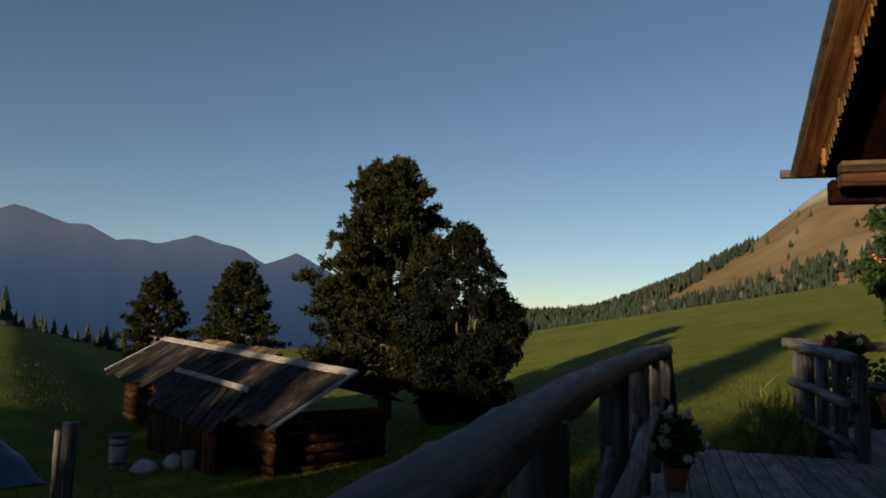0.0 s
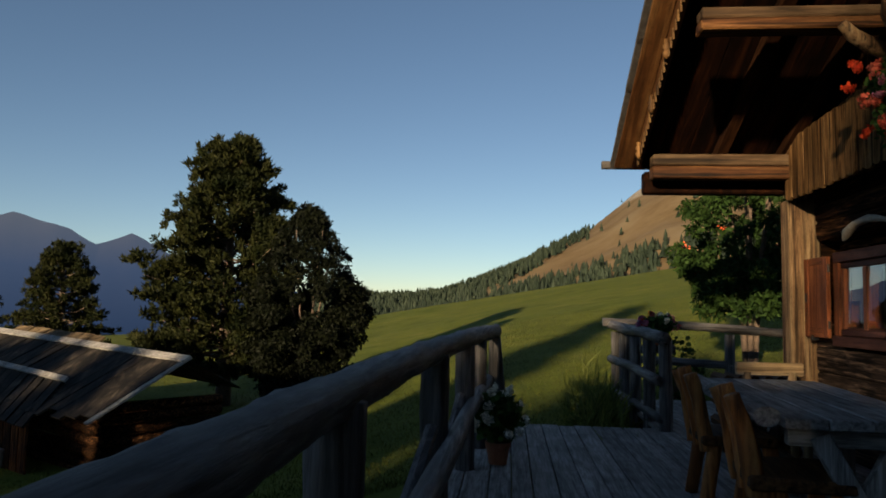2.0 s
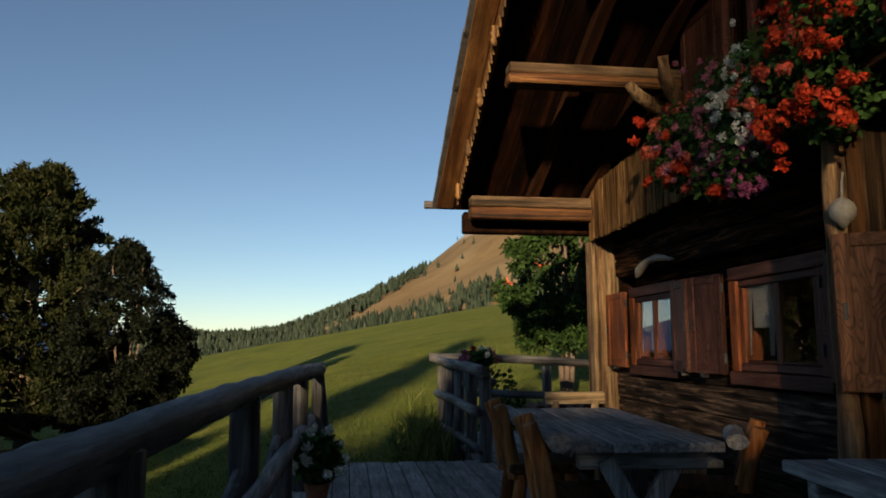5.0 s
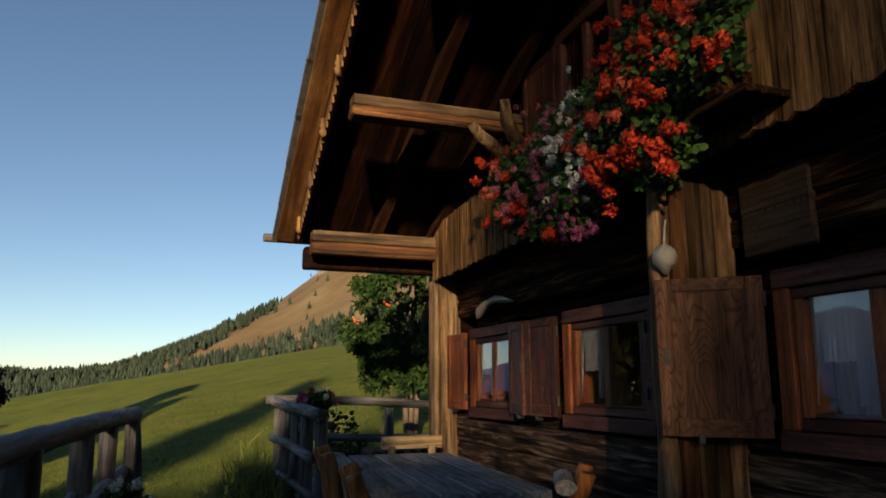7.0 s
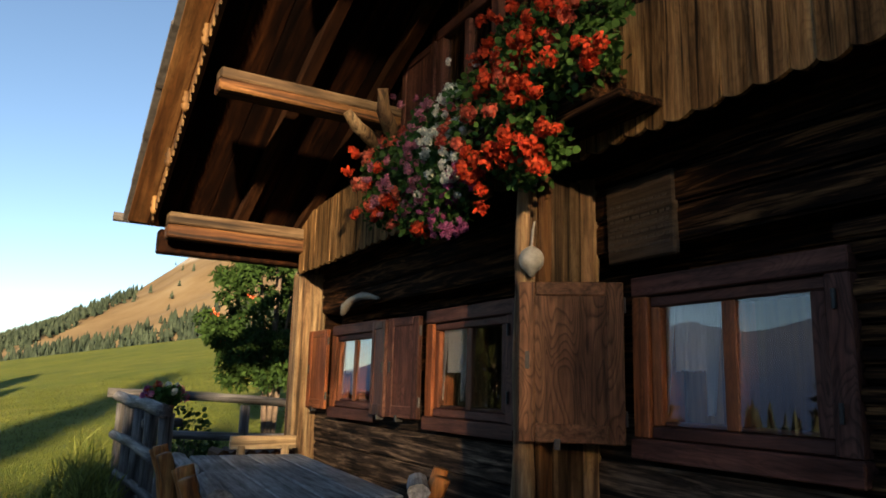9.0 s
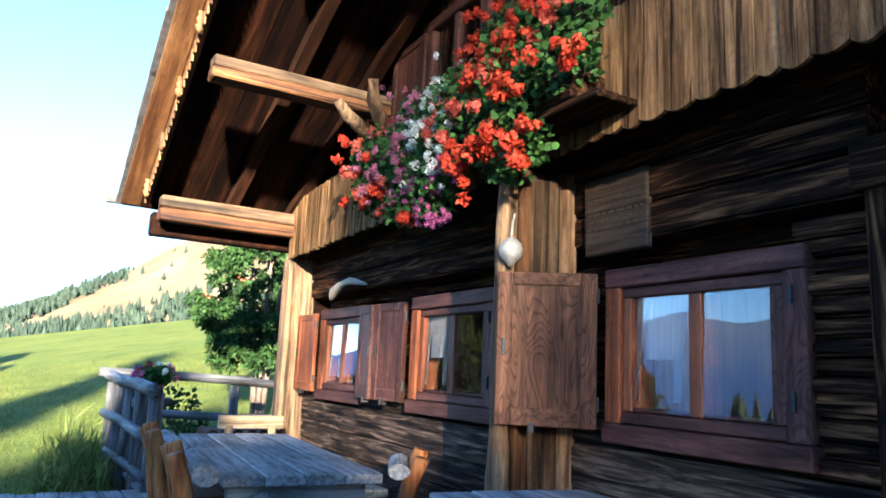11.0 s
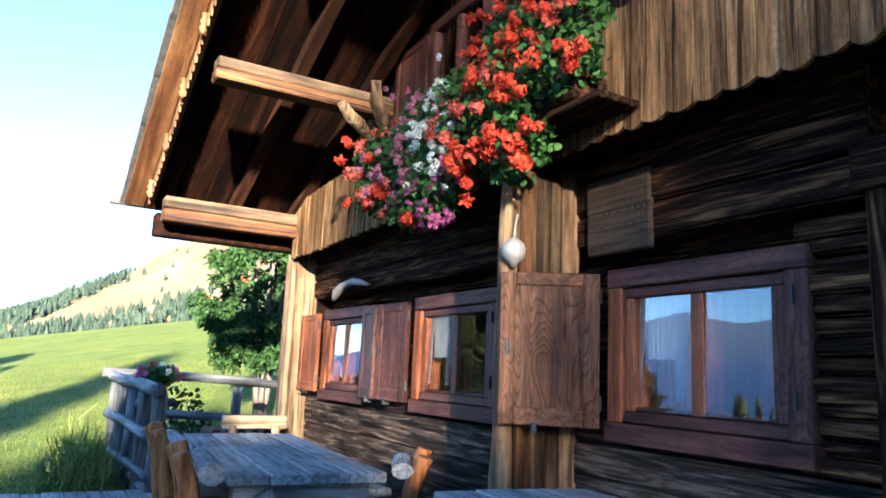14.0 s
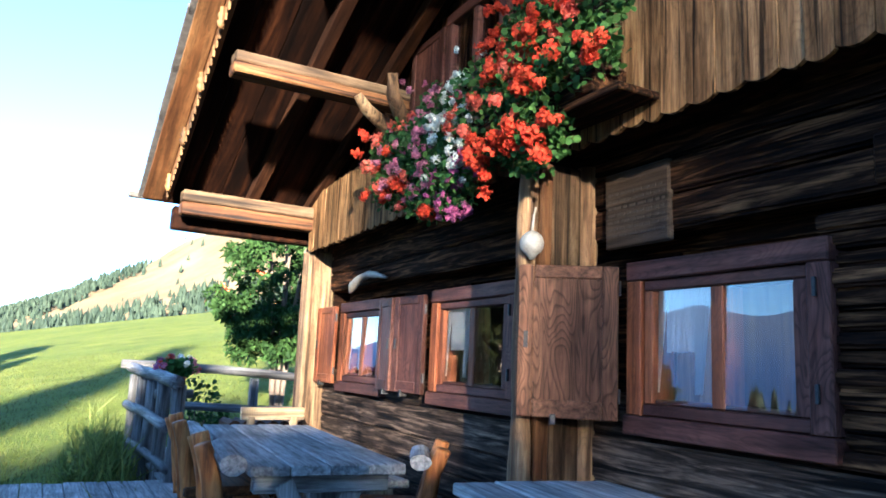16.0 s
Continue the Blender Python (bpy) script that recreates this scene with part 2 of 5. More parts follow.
def glass_material():
    mat, nt, bsdf = base_material("window_glass")
    out = nt.nodes["Material Output"]
    clear = nt.nodes.new("ShaderNodeBsdfTransparent")
    gloss = nt.nodes.new("ShaderNodeBsdfGlossy")
    gloss.inputs["Roughness"].default_value = 0.0
    lw = nt.nodes.new("ShaderNodeLayerWeight")
    gain = nt.nodes.new("ShaderNodeMapRange")
    gain.inputs[1].default_value, gain.inputs[2].default_value = 0.0, 1.0
    gain.inputs[3].default_value, gain.inputs[4].default_value = 0.03, 0.36
    nt.links.new(lw.outputs["Facing"], gain.inputs[0])
    ms = nt.nodes.new("ShaderNodeMixShader")
    nt.links.new(gain.outputs[0], ms.inputs[0])
    nt.links.new(clear.outputs[0], ms.inputs[1])
    nt.links.new(gloss.outputs[0], ms.inputs[2])
    nt.links.new(ms.outputs[0], out.inputs[0])
    return mat


GLASS = glass_material()


def meadow_material():
    mat, nt, bsdf = base_material("meadow_grass")
    co = nt.nodes.new("ShaderNodeTexCoord").outputs["Object"]
    fine = noise_node(nt, co, 9.0, (1, 1, 1), 8, 0.75)
    tuft = noise_node(nt, co, 0.55, (1, 1, 1), 6, 0.65)
    wide = noise_node(nt, co, 0.06, (1, 1, 1), 4, 0.6)
    col = ramp(nt, tuft, [(0.3, (0.072, 0.096, 0.013)), (0.55, (0.122, 0.142, 0.024)), (0.8, (0.178, 0.168, 0.045))])
    col = mix(nt, 0.8, col, ramp(nt, fine, [(0.3, (0.45, 0.5, 0.4)), (0.65, (1.15, 1.12, 1.0))]), "MULTIPLY")
    col = mix(nt, 0.8, col, ramp(nt, wide, [(0.35, (0.75, 0.85, 0.7)), (0.65, (1.2, 1.1, 1.0))]), "MULTIPLY")
    # dry alpine slope and rock higher up
    sep = nt.nodes.new("ShaderNodeSeparateXYZ")
    nt.links.new(co, sep.inputs[0])
    dry_n = noise_node(nt, co, 0.02, (1, 1, 1), 8, 0.7)
    dry = ramp(nt, dry_n, [(0.3, (0.1, 0.066, 0.032)), (0.5, (0.155, 0.11, 0.058)), (0.7, (0.195, 0.15, 0.09))])
    far = nt.nodes.new("ShaderNodeMapRange")
    far.inputs[1].default_value, far.inputs[2].default_value = 130.0, 260.0
    nt.links.new(sep.outputs[1], far.inputs[0])
    col = mix(nt, far.outputs[0], col, dry)
    rock_n = noise_node(nt, co, 0.05, (1, 1, 1), 8, 0.8)
    rock = ramp(nt, rock_n, [(0.35, (0.14, 0.12, 0.09)), (0.65, (0.45, 0.41, 0.34))])
    high = nt.nodes.new("ShaderNodeMapRange")
    high.inputs[1].default_value, high.inputs[2].default_value = 107.0, 114.0
    nt.links.new(sep.outputs[2], high.inputs[0])
    col = mix(nt, high.outputs[0], col, rock)
    nt.links.new(col, bsdf.inputs["Base Color"])
    bsdf.inputs["Roughness"].default_value = 0.95
    bsdf.inputs["Specular IOR Level"].default_value = 0.1
    bump(nt, bsdf, fine, 0.9, 0.06)
    return mat


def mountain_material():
    """Far range; its blue haze is painted in as emission graded by height."""
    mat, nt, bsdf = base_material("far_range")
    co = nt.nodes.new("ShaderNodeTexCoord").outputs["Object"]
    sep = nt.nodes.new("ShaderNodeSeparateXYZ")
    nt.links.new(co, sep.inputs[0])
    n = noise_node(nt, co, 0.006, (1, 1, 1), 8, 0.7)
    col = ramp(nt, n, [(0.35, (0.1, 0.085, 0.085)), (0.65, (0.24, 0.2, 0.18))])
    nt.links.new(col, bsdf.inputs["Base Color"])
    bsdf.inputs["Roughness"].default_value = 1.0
    haze_glow = nt.nodes.new("ShaderNodeEmission")
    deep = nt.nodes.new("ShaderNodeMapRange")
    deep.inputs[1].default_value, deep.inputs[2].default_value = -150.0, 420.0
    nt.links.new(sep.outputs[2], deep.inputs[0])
    nt.links.new(ramp(nt, deep.outputs[0], [(0.0, (0.013, 0.023, 0.048)), (0.55, (0.024, 0.038, 0.07)), (1.0, (0.05, 0.059, 0.078))]), haze_glow.inputs[0])
    haze_glow.inputs[1].default_value = 1.0
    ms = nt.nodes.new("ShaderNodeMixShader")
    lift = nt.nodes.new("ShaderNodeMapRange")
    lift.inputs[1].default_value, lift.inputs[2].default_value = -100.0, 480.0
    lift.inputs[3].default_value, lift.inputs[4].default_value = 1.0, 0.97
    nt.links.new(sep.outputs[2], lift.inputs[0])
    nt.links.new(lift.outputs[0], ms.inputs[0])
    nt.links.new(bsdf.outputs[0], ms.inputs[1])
    nt.links.new(haze_glow.outputs[0], ms.inputs[2])
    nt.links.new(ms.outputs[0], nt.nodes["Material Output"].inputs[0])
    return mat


# ---- building helpers ----
def mesh_from(bm, name, mat, smooth=False):
    me = bpy.data.meshes.new(name)
    bmesh.ops.recalc_face_normals(bm, faces=bm.faces)
    bm.to_mesh(me)
    bm.free()
    if mat:
        me.materials.append(mat)
    if smooth:
        for p in me.polygons:
            p.use_smooth = True
    return me


def part(name, bm, mat, parent, label="", smooth=False):
    """One mesh under a thing; its coordinates are those of the world."""
    ob = new(name, mesh_from(bm, name, mat, smooth) if isinstance(bm, bmesh.types.BMesh) else bm)
    if parent:
        ob.parent = parent
        ob.matrix_parent_inverse = base_of(parent).inverted()
    if label:
        ob["label"] = label
    return ob


def base_of(ob):
    m = ob.matrix_basis.copy()
    while ob.parent:
        m = ob.parent.matrix_basis @ ob.matrix_parent_inverse @ m
        ob = ob.parent
    return m


def thing(name, at, label, category, group="", kind=""):
    ob = new(name)
    ob.empty_display_size = 0.1
    ob.location = at
    ob.matrix_basis = Matrix.Translation(at)
    return tagged(ob, label, category, group, kind)


def box(x0, x1, y0, y1, z0, z1, bevel=0.004, bm=None, turn=None, rough=0.0):
    """A bevelled block; rough moves its corners a little."""
    own = bmesh.new()
    bmesh.ops.create_cube(own, size=1)
    c = Vector(((x0 + x1) / 2, (y0 + y1) / 2, (z0 + z1) / 2))
    for v in own.verts:
        v.co = Vector((v.co.x * (x1 - x0), v.co.y * (y1 - y0), v.co.z * (z1 - z0)))
        if rough:
            v.co += Vector([random.uniform(-rough, rough) for _ in range(3)])
    if bevel:
        bmesh.ops.bevel(own, geom=own.edges[:], offset=bevel, segments=1, affect="EDGES")
    if turn is not None:
        own.transform(turn)
    own.transform(Matrix.Translation(c))
    if bm is None:
        return own
    me = bpy.data.meshes.new("tmp")
    own.to_mesh(me)
    own.free()
    bm.from_mesh(me)
    bpy.data.meshes.remove(me)
    return bm


def tube(points, radii, sides=10, wobble=0.0, bm=None, seed=0, flat=1.0):
    """A log along points, with radii, knobbly by wobble."""
    own = bm or bmesh.new()
    rings = []
    pts = [Vector(p) for p in points]
    for i, p in enumerate(pts):
        d = (pts[min(i + 1, len(pts) - 1)] - pts[max(i - 1, 0)]).normalized()
        up = Vector((0, 0, 1)) if abs(d.z) < 0.9 else Vector((1, 0, 0))
        a = d.cross(up).normalized()
        b = a.cross(d).normalized()
        ring = []
        for k in range(sides):
            ang = 2 * math.pi * k / sides
            r = radii[i] * (1 + wobble * 0.4 * noise.noise(Vector((p.x * 3 + seed + 5 * math.cos(ang), p.y * 13, p.z * 13 + 5 * math.sin(ang)))) + wobble * noise.noise(Vector((p.x * 3 + seed, p.y * 3 + math.cos(ang) * 1.3, p.z * 3 + math.sin(ang) * 1.3))))
            ring.append(own.verts.new(p + a * math.cos(ang) * r + b * math.sin(ang) * r * flat))
        rings.append(ring)
    for r0, r1 in zip(rings, rings[1:]):
        for k in range(sides):
            own.faces.new((r0[k], r0[(k + 1) % sides], r1[(k + 1) % sides], r1[k]))
    own.faces.new(list(reversed(rings[0])))
    own.faces.new(rings[-1])
    return own


def smooth_line(a, b, n, bend=0.0, seed=0):
    a, b = Vector(a), Vector(b)
    out = []
    for i in range(n + 1):
        t = i / n
        p = a.lerp(b, t)
        p += Vector((noise.noise(p * 0.9 + Vector((seed, 0, 0))), noise.noise(p * 0.9 + Vector((0, seed, 5))), noise.noise(p * 0.9 + Vector((3, 0, seed))))) * bend
        out.append(p)
    return out


POINTED = [(0, 0), (0.5, 0.5), (1, 0), (0.5, -0.5)]
ROUND = [(0, 0), (0.12, 0.32), (0.45, 0.52), (0.8, 0.4), (1, 0.12), (0.93, -0.1), (0.8, -0.4), (0.45, -0.52), (0.12, -0.32)]


def blades(centres, normals, ups, length, width, mat, name, bend=0.25, shape=POINTED):
    """Many small leaves as one mesh, from arrays; shape gives (along, across) for each corner."""
    n, k = len(centres), len(shape)
    side = np.cross(normals, ups)
    side /= np.linalg.norm(side, axis=1)[:, None] + 1e-9
    L, Wd = np.reshape(length, (-1, 1)), np.reshape(width, (-1, 1))
    pts = [centres + ups * L * u + side * Wd * w + normals * L * bend * (0.5 * abs(w) - 0.3 * u) for u, w in shape]
    verts = np.stack(pts, 1).reshape(-1, 3)
    me = bpy.data.meshes.new(name)
    me.vertices.add(k * n)
    me.loops.add(k * n)
    me.polygons.add(n)
    me.vertices.foreach_set("co", verts.astype(np.float32).ravel())
    me.loops.foreach_set("vertex_index", np.arange(k * n, dtype=np.int32))
    me.polygons.foreach_set("loop_start", np.arange(0, k * n, k, dtype=np.int32))
    me.update(calc_edges=True)
    me.materials.append(mat)
    return me


def unit(v):
    return v / (np.linalg.norm(v, axis=1)[:, None] + 1e-9)


# ---- ground ----
EYE = Vector((-2.9, 0.0, 1.22))


def along(x, table):
    return float(np.interp(x, [a for a, _ in table], [b for _, b in table]))


BROW = [(-180, -6), (-90, -3), (-58, -0.4), (-48.5, -1.06), (-45.1, -1.97), (-41.4, -3.2), (-34, -3.5), (-28.6, -3.0), (-26.9, -2.9), (-13.4, -1.27), (-8.9, -0.42), (-4.5, 0.41), (0, 1.21), (6.7, 2.38), (12.35, 3.31), (25, 4.6), (45, 5), (90, 2), (180, -6)]
BROW_FAR = [(-180, 60), (-58, 55), (-34, 45), (-13.4, 80), (0, 90), (30, 95), (90, 60), (180, 60)]
CREST = [(-180, -8), (-30, -8), (-20, -0.4), (-14, 0.6), (-12, 0.8), (-7, 0.85), (-5.4, 1.05), (-3.2, 1.85), (-0.7, 2.95), (2.94, 4.55), (6.1, 6.35), (8.4, 8.2), (10.2, 9.75), (16, 12.6), (25, 15.6), (40, 17), (70, 10), (120, -4), (180, -8)]


def ground_height(x, y):
    dx, dy = x - EYE.x, y - EYE.y
    r = math.hypot(dx, dy)
    b = math.degrees(math.atan2(dx, dy))
    side = max(0.0, -x - 3.4)
    near = -0.45 - 0.30 * side * math.exp(-side / 14.0) - 0.02 * max(0.0, y - 8)
    far_r, brow = along(b, BROW_FAR), along(b, BROW)
    z_brow = EYE.z + far_r * math.tan(radians(brow))
    bumpy = noise.noise(Vector((x * 0.08, y * 0.08, 0))) * min(0.35, r * 0.006)
    if r <= far_r:
        t = min(1.0, max(0.0, (r - 7) / (far_r - 7)))
        t = t * (1.25 - 0.25 * t)
        return near * (1 - t) + z_brow * t + bumpy * (1 - t * 0.8)
    crest_z = EYE.z + 800 * math.tan(radians(along(b, CREST)))
    dip = z_brow - 9
    if r < 230:
        t = (r - far_r) / (230 - far_r)
        return z_brow + (dip - z_brow) * t * t * (3 - 2 * t)
    if r < 800:
        t = (r - 230) / 570
        rough = noise.noise(Vector((x * 0.012, y * 0.012, 3))) * 9 + noise.noise(Vector((x * 0.05, y * 0.05, 7))) * 3
        return dip + (crest_z - dip) * t + rough * math.sin(math.pi * min(1, t)) + rough * 0.35 * t
    t = min(1.0, (r - 800) / 1500)
    return crest_z * (1 - t) - 260 * t


def make_ground():
    radii = [0.0] + [1.2 * 1.075 ** k for k in range(1, 112)]
    radii = [r for r in radii if r < 4600]
    n = 300
    bearings = [-180 + 360 * k / n for k in range(n)]
    verts = [(EYE.x, EYE.y, ground_height(EYE.x, EYE.y))]
    for r in radii[1:]:
        for b in bearings:
            x, y = EYE.x + r * math.sin(radians(b)), EYE.y + r * math.cos(radians(b))
            verts.append((x, y, ground_height(x, y)))
    faces = [(0, 1 + (k + 1) % n, 1 + k) for k in range(n)]
    for i in range(len(radii) - 2):
        for k in range(n):
            a, b2 = 1 + i * n + k, 1 + i * n + (k + 1) % n
            faces.append((a, b2, b2 + n, a + n))
    me = bpy.data.meshes.new("ground")
    me.from_pydata(verts, [], faces)
    me.materials.append(meadow_material())
    for p in me.polygons:
        p.use_smooth = True
    return tagged(new("ground", me), "green alpine meadow rising to dry brown slopes", "meadow", kind="structure")


make_ground()

# far range across the valley
RANGE = [(-110, 5.5), (-80, 7.5), (-66, 6.9), (-57, 7.6), (-52, 6.4), (-49.1, 6.83), (-48.3, 7.15), (-46.6, 6.81), (-45, 6.2), (-43.5, 6.09), (-41.8, 5.32), (-40.95, 5.51), (-39.1, 5.09), (-37.8, 5.51), (-36.3, 5.99), (-34.5, 5.37), (-32.8, 5.03),
         (-31.1, 4.02), (-29.6, 4.62), (-28.8, 4.87), (-26.8, 3.98), (-25.4, 3.23), (-23, 2.3), (-19, 1.3), (-15, 0.8), (-10, 0.5), (0, 0.3), (20, 0.1)]


def make_range():
    verts, faces, rows = [], [], 9
    steps = 620
    for k in range(steps + 1):
        b = -112 + 134 * k / steps
        el = along(b, RANGE)
        jag = 0.1 * noise.fractal(Vector((b * 0.55, 1.7, 0)), 1.0, 2.1, 5) * min(1.0, max(0.15, el / 4))
        for j in range(rows):
            v = j / (rows - 1)
            r = 3100 + 1100 * v + 120 * noise.noise(Vector((b * 0.4, v * 4, 2)))
            top = 4200 * math.tan(radians(el + jag))
            z = -420 + (top + 420) * v ** 1.15
            verts.append((EYE.x + r * math.sin(radians(b)), EYE.y + r * math.cos(radians(b)), z))
    for k in range(steps):
        for j in range(rows - 1):
            a = k * rows + j
            faces.append((a, a + rows, a + rows + 1, a + 1))
    me = bpy.data.meshes.new("backdrop")
    me.from_pydata(verts, [], faces)
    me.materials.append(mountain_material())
    for p in me.polygons:
        p.use_smooth = True
    return tagged(new("backdrop", me), "blue hazy mountain range across the valley", "mountains", kind="structure")


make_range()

# ---- house ----
BX = -0.31          # face of the upper cladding
Y_END, Y_NEAR = 7.0, -3.0
Z_BAND0, Z_BAND1 = 2.31, 2.96
WINDOWS = [(1.65, 2.69), (3.63, 4.71), (5.54, 6.55)]   # outer frames along the wall
WZ0, WZ1 = 0.96, 1.77

wall = thing("wall_front", (0, 2, 0), "dark hewn log wall of an alpine hut", "log wall", kind="structure")


def log_piece(y0, y1, z0, z1, proud):
    bm = box(-0.04 - proud, 0.16, y0, y1, z0 + 0.004, z1 - 0.004, 0)
    bmesh.ops.subdivide_edges(bm, edges=[e for e in bm.edges if abs(e.verts[0].co.y - e.verts[1].co.y) > 0.05], cuts=max(1, int((y1 - y0) / 0.22)))
    for v in bm.verts:
        if v.co.x < 0:
            v.co.x += 0.016 * noise.noise(Vector((v.co.y * 2.5, v.co.z * 11, proud * 60)))
            v.co.z += 0.012 * noise.noise(Vector((v.co.y * 1.4, v.co.z * 7, 9 + proud * 60)))
    bmesh.ops.bevel(bm, geom=[e for e in bm.edges if all(v.co.x < 0 for v in e.verts) and abs(e.verts[0].co.y - e.verts[1].co.y) > 0.01], offset=0.014, segments=2, affect="EDGES")
    return bm


rng = random.Random(4)
courses, z = [], -0.35
while z < 2.95:
    h = rng.uniform(0.16, 0.23)
    courses.append((z, z + h))
    z += h
for z0, z1 in courses:
    spans = [(1.42, 6.98)]
    for w0, w1 in WINDOWS:
        if z1 > WZ0 + 0.06 and z0 < WZ1 - 0.06:
            spans = [s for a, b in spans for s in ((a, min(b, w0 + 0.1)), (max(a, w1 - 0.1), b)) if s[1] - s[0] > 0.03]
    for a, b in spans:
        if a < 1.5 and 0.9 < z0 < 1.8:
            continue
        part("log", log_piece(a, b, z0, z1, rng.uniform(0.0, 0.02)), LOW_LOG if z0 < 0.95 else LOG["y"], wall)
# short stacked log ends beside the near window
z = 0.86
while z < 1.86:
    h = rng.uniform(0.062, 0.088)
    part("log_end", log_piece(1.43, 1.72, z, z + h, rng.uniform(0.0, 0.035)), LOG["y"], wall)
    z += h
part("wall_core", box(0.16, 0.2, 1.0, 6.98, -0.4, 0.9, 0), LOG["y"], wall)
for a, b in ((1.0, 1.75), (2.59, 3.71), (4.57, 5.68), (6.44, 6.98)):
    part("wall_core", box(0.16, 0.2, a, b, 0.9, 1.84, 0), LOG["y"], wall)
part("wall_core", box(0.16, 0.2, 1.0, 6.98, 1.84, 3.0, 0), LOG["y"], wall)

side = tagged(part("wall_side", box(0.0, 6.0, 7.0, 7.16, -0.6, 3.4, 0), LOG["x"], None), "dark log side wall of the hut", "log wall", kind="structure")
room = thing("room_shell", (2, 3, 0), "dim panelled room behind the windows", "room", kind="structure")
part("panelling", box(1.9, 2.0, -3.0, 7.0, -0.4, 3.0, 0), ROOM, room)
part("room_floor", box(0.2, 2.0, -3.0, 7.0, -0.42, 0.1, 0), ROOM, room)
part("room_ceiling", box(0.2, 2.0, -3.0, 7.0, 2.4, 2.5, 0), ROOM, room)
for yy in (2.62, 4.6):
    part("partition", box(0.2, 1.9, yy, yy + 0.06, 0.1, 2.4, 0), ROOM, room)

# door frame at the near end of the wall
door = thing("door_1", (-0.05, 0.9, 0), "dark plank door in a log frame", "door", kind="structure")
part("door_frame", box(-0.1, 0.16, 1.28, 1.42, 0.0, 1.98, 0.012, rough=0.004), LOG["z"], door)
part("lintel", box(-0.12, 0.16, 0.2, 1.46, 1.92, 2.1, 0.012), LOG["y"], door)
part("door_leaf", box(0.05, 0.1, 0.3, 1.28, 0.02, 1.92, 0.004), VARN["z"], door)
part("door_frame", box(-0.1, 0.16, 0.16, 0.3, 0.0, 1.98, 0.012), POST, door)
near_wall = tagged(part("wall_near", box(-0.02, 0.2, Y_NEAR, 0.16, -0.5, 3.0, 0), LOG["y"], None), "dark log wall beside the door", "log wall", kind="structure")

# jutting log ends that carry the upper storey
stub = thing("log_stub", (-0.25, 3.0, 0), "jutting wall end of stacked dark logs with pale corner posts", "wall end", kind="structure")
part("stub_core", box(-0.4, 0.0, 3.03, 3.14, 0.0, 2.3, 0.01, rough=0.004), LOG["z"], stub)
part("corner_post", tube(smooth_line((-0.445, 3.05, 0.0), (-0.44, 3.04, 2.3), 24, 0.012, 3), [0.052 + 0.006 * math.sin(k) for k in range(25)], 12, 0.14), POST, stub, smooth=True)
part("corner_post", tube(smooth_line((-0.065, 3.015, 0.0), (-0.06, 3.015, 2.32), 24, 0.01, 7), [0.055] * 25, 12, 0.14), POST, stub, smooth=True)
part("facing_board", box(-0.395, -0.315, 2.99, 3.028, 0.0, 2.3, 0.006, rough=0.003), BEAM["z"], stub)
part("facing_board", box(-0.312, -0.122, 2.998, 3.028, 0.0, 2.3, 0.008, rough=0.004), CRACKED, stub, "cracked weathered board")
corner = thing("corner_stub", (-0.15, 7.1, 0), "pale weathered corner board of the hut", "corner post", kind="structure")
part("corner_board", box(-0.285, -0.01, 7.0, 7.22, -0.4, 2.32, 0.02, rough=0.008), POST, corner)

# upper cladding of upright boards with waved ends
band = thing("wall_cladding", (BX, 2, 2.3), "upright weathered boards cladding the upper storey", "cladding", kind="structure")


def clad_board(y0, y1, z0, z1, x, k):
    bm = bmesh.new()
    n = 6
    prof = []
    for i in range(n + 1):
        u = i / n
        prof.append((y0 + (y1 - y0) * u, z0 - 0.022 * math.sin(math.pi * u)))
    tops = [(y, z1 + 0.012 * math.sin(math.pi * i / n)) for i, (y, _) in enumerate(prof)]
    loops = []
    for xx in (x, x + 0.024):
        loops.append([bm.verts.new((xx, y, zz)) for y, zz in prof] + [bm.verts.new((xx, y, zz)) for y, zz in reversed(tops)])
    bm.faces.new(loops[0])
    bm.faces.new(list(reversed(loops[1])))
    m = len(loops[0])
    for i in range(m):
        bm.faces.new((loops[0][i], loops[1][i], loops[1][(i + 1) % m], loops[0][(i + 1) % m]))
    return bm


y, k = Y_NEAR, 0
while y < Y_END - 0.02:
    w = min(rng.uniform(0.1, 0.165), Y_END - y)
    top = 2.84 + 0.11 * min(1.0, (Y_END - y) / 2.1)
    part("board", clad_board(y + 0.002, y + w - 0.002, Z_BAND0 + 0.055 * min(1.0, max(0.0, (6.5 - y) / 4.0)) + rng.uniform(-0.006, 0.006), top, BX - rng.uniform(0, 0.007), k), BAND, band)
    y, k = y + w, k + 1
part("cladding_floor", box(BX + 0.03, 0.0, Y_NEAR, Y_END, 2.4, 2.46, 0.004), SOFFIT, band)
part("end_board", box(BX, 0.0, Y_END, Y_END + 0.025, 2.32, 2.86, 0.004), BAND, band)

# upper wall behind the cladding, with its small window
upper = thing("wall_upper", (-0.1, 3, 3), "dark boarded gable wall under the roof", "gable wall", kind="structure")
y = Y_NEAR
while y < 7.0:
    w = rng.uniform(0.14, 0.2)
    top = 2.85 + 0.41 * max(0.0, 7.1 - y)
    part("gable_board", box(-0.12 - rng.uniform(0, 0.008), -0.09, y + 0.002, y + w - 0.002, 2.46, top, 0.003), LOG["z"], upper)
    y += w

ROOF_SLOPE = 0.44


def roof_z(y):
    """Underside of the roof boards."""
    return 2.86 + ROOF_SLOPE * (7.0 - y)


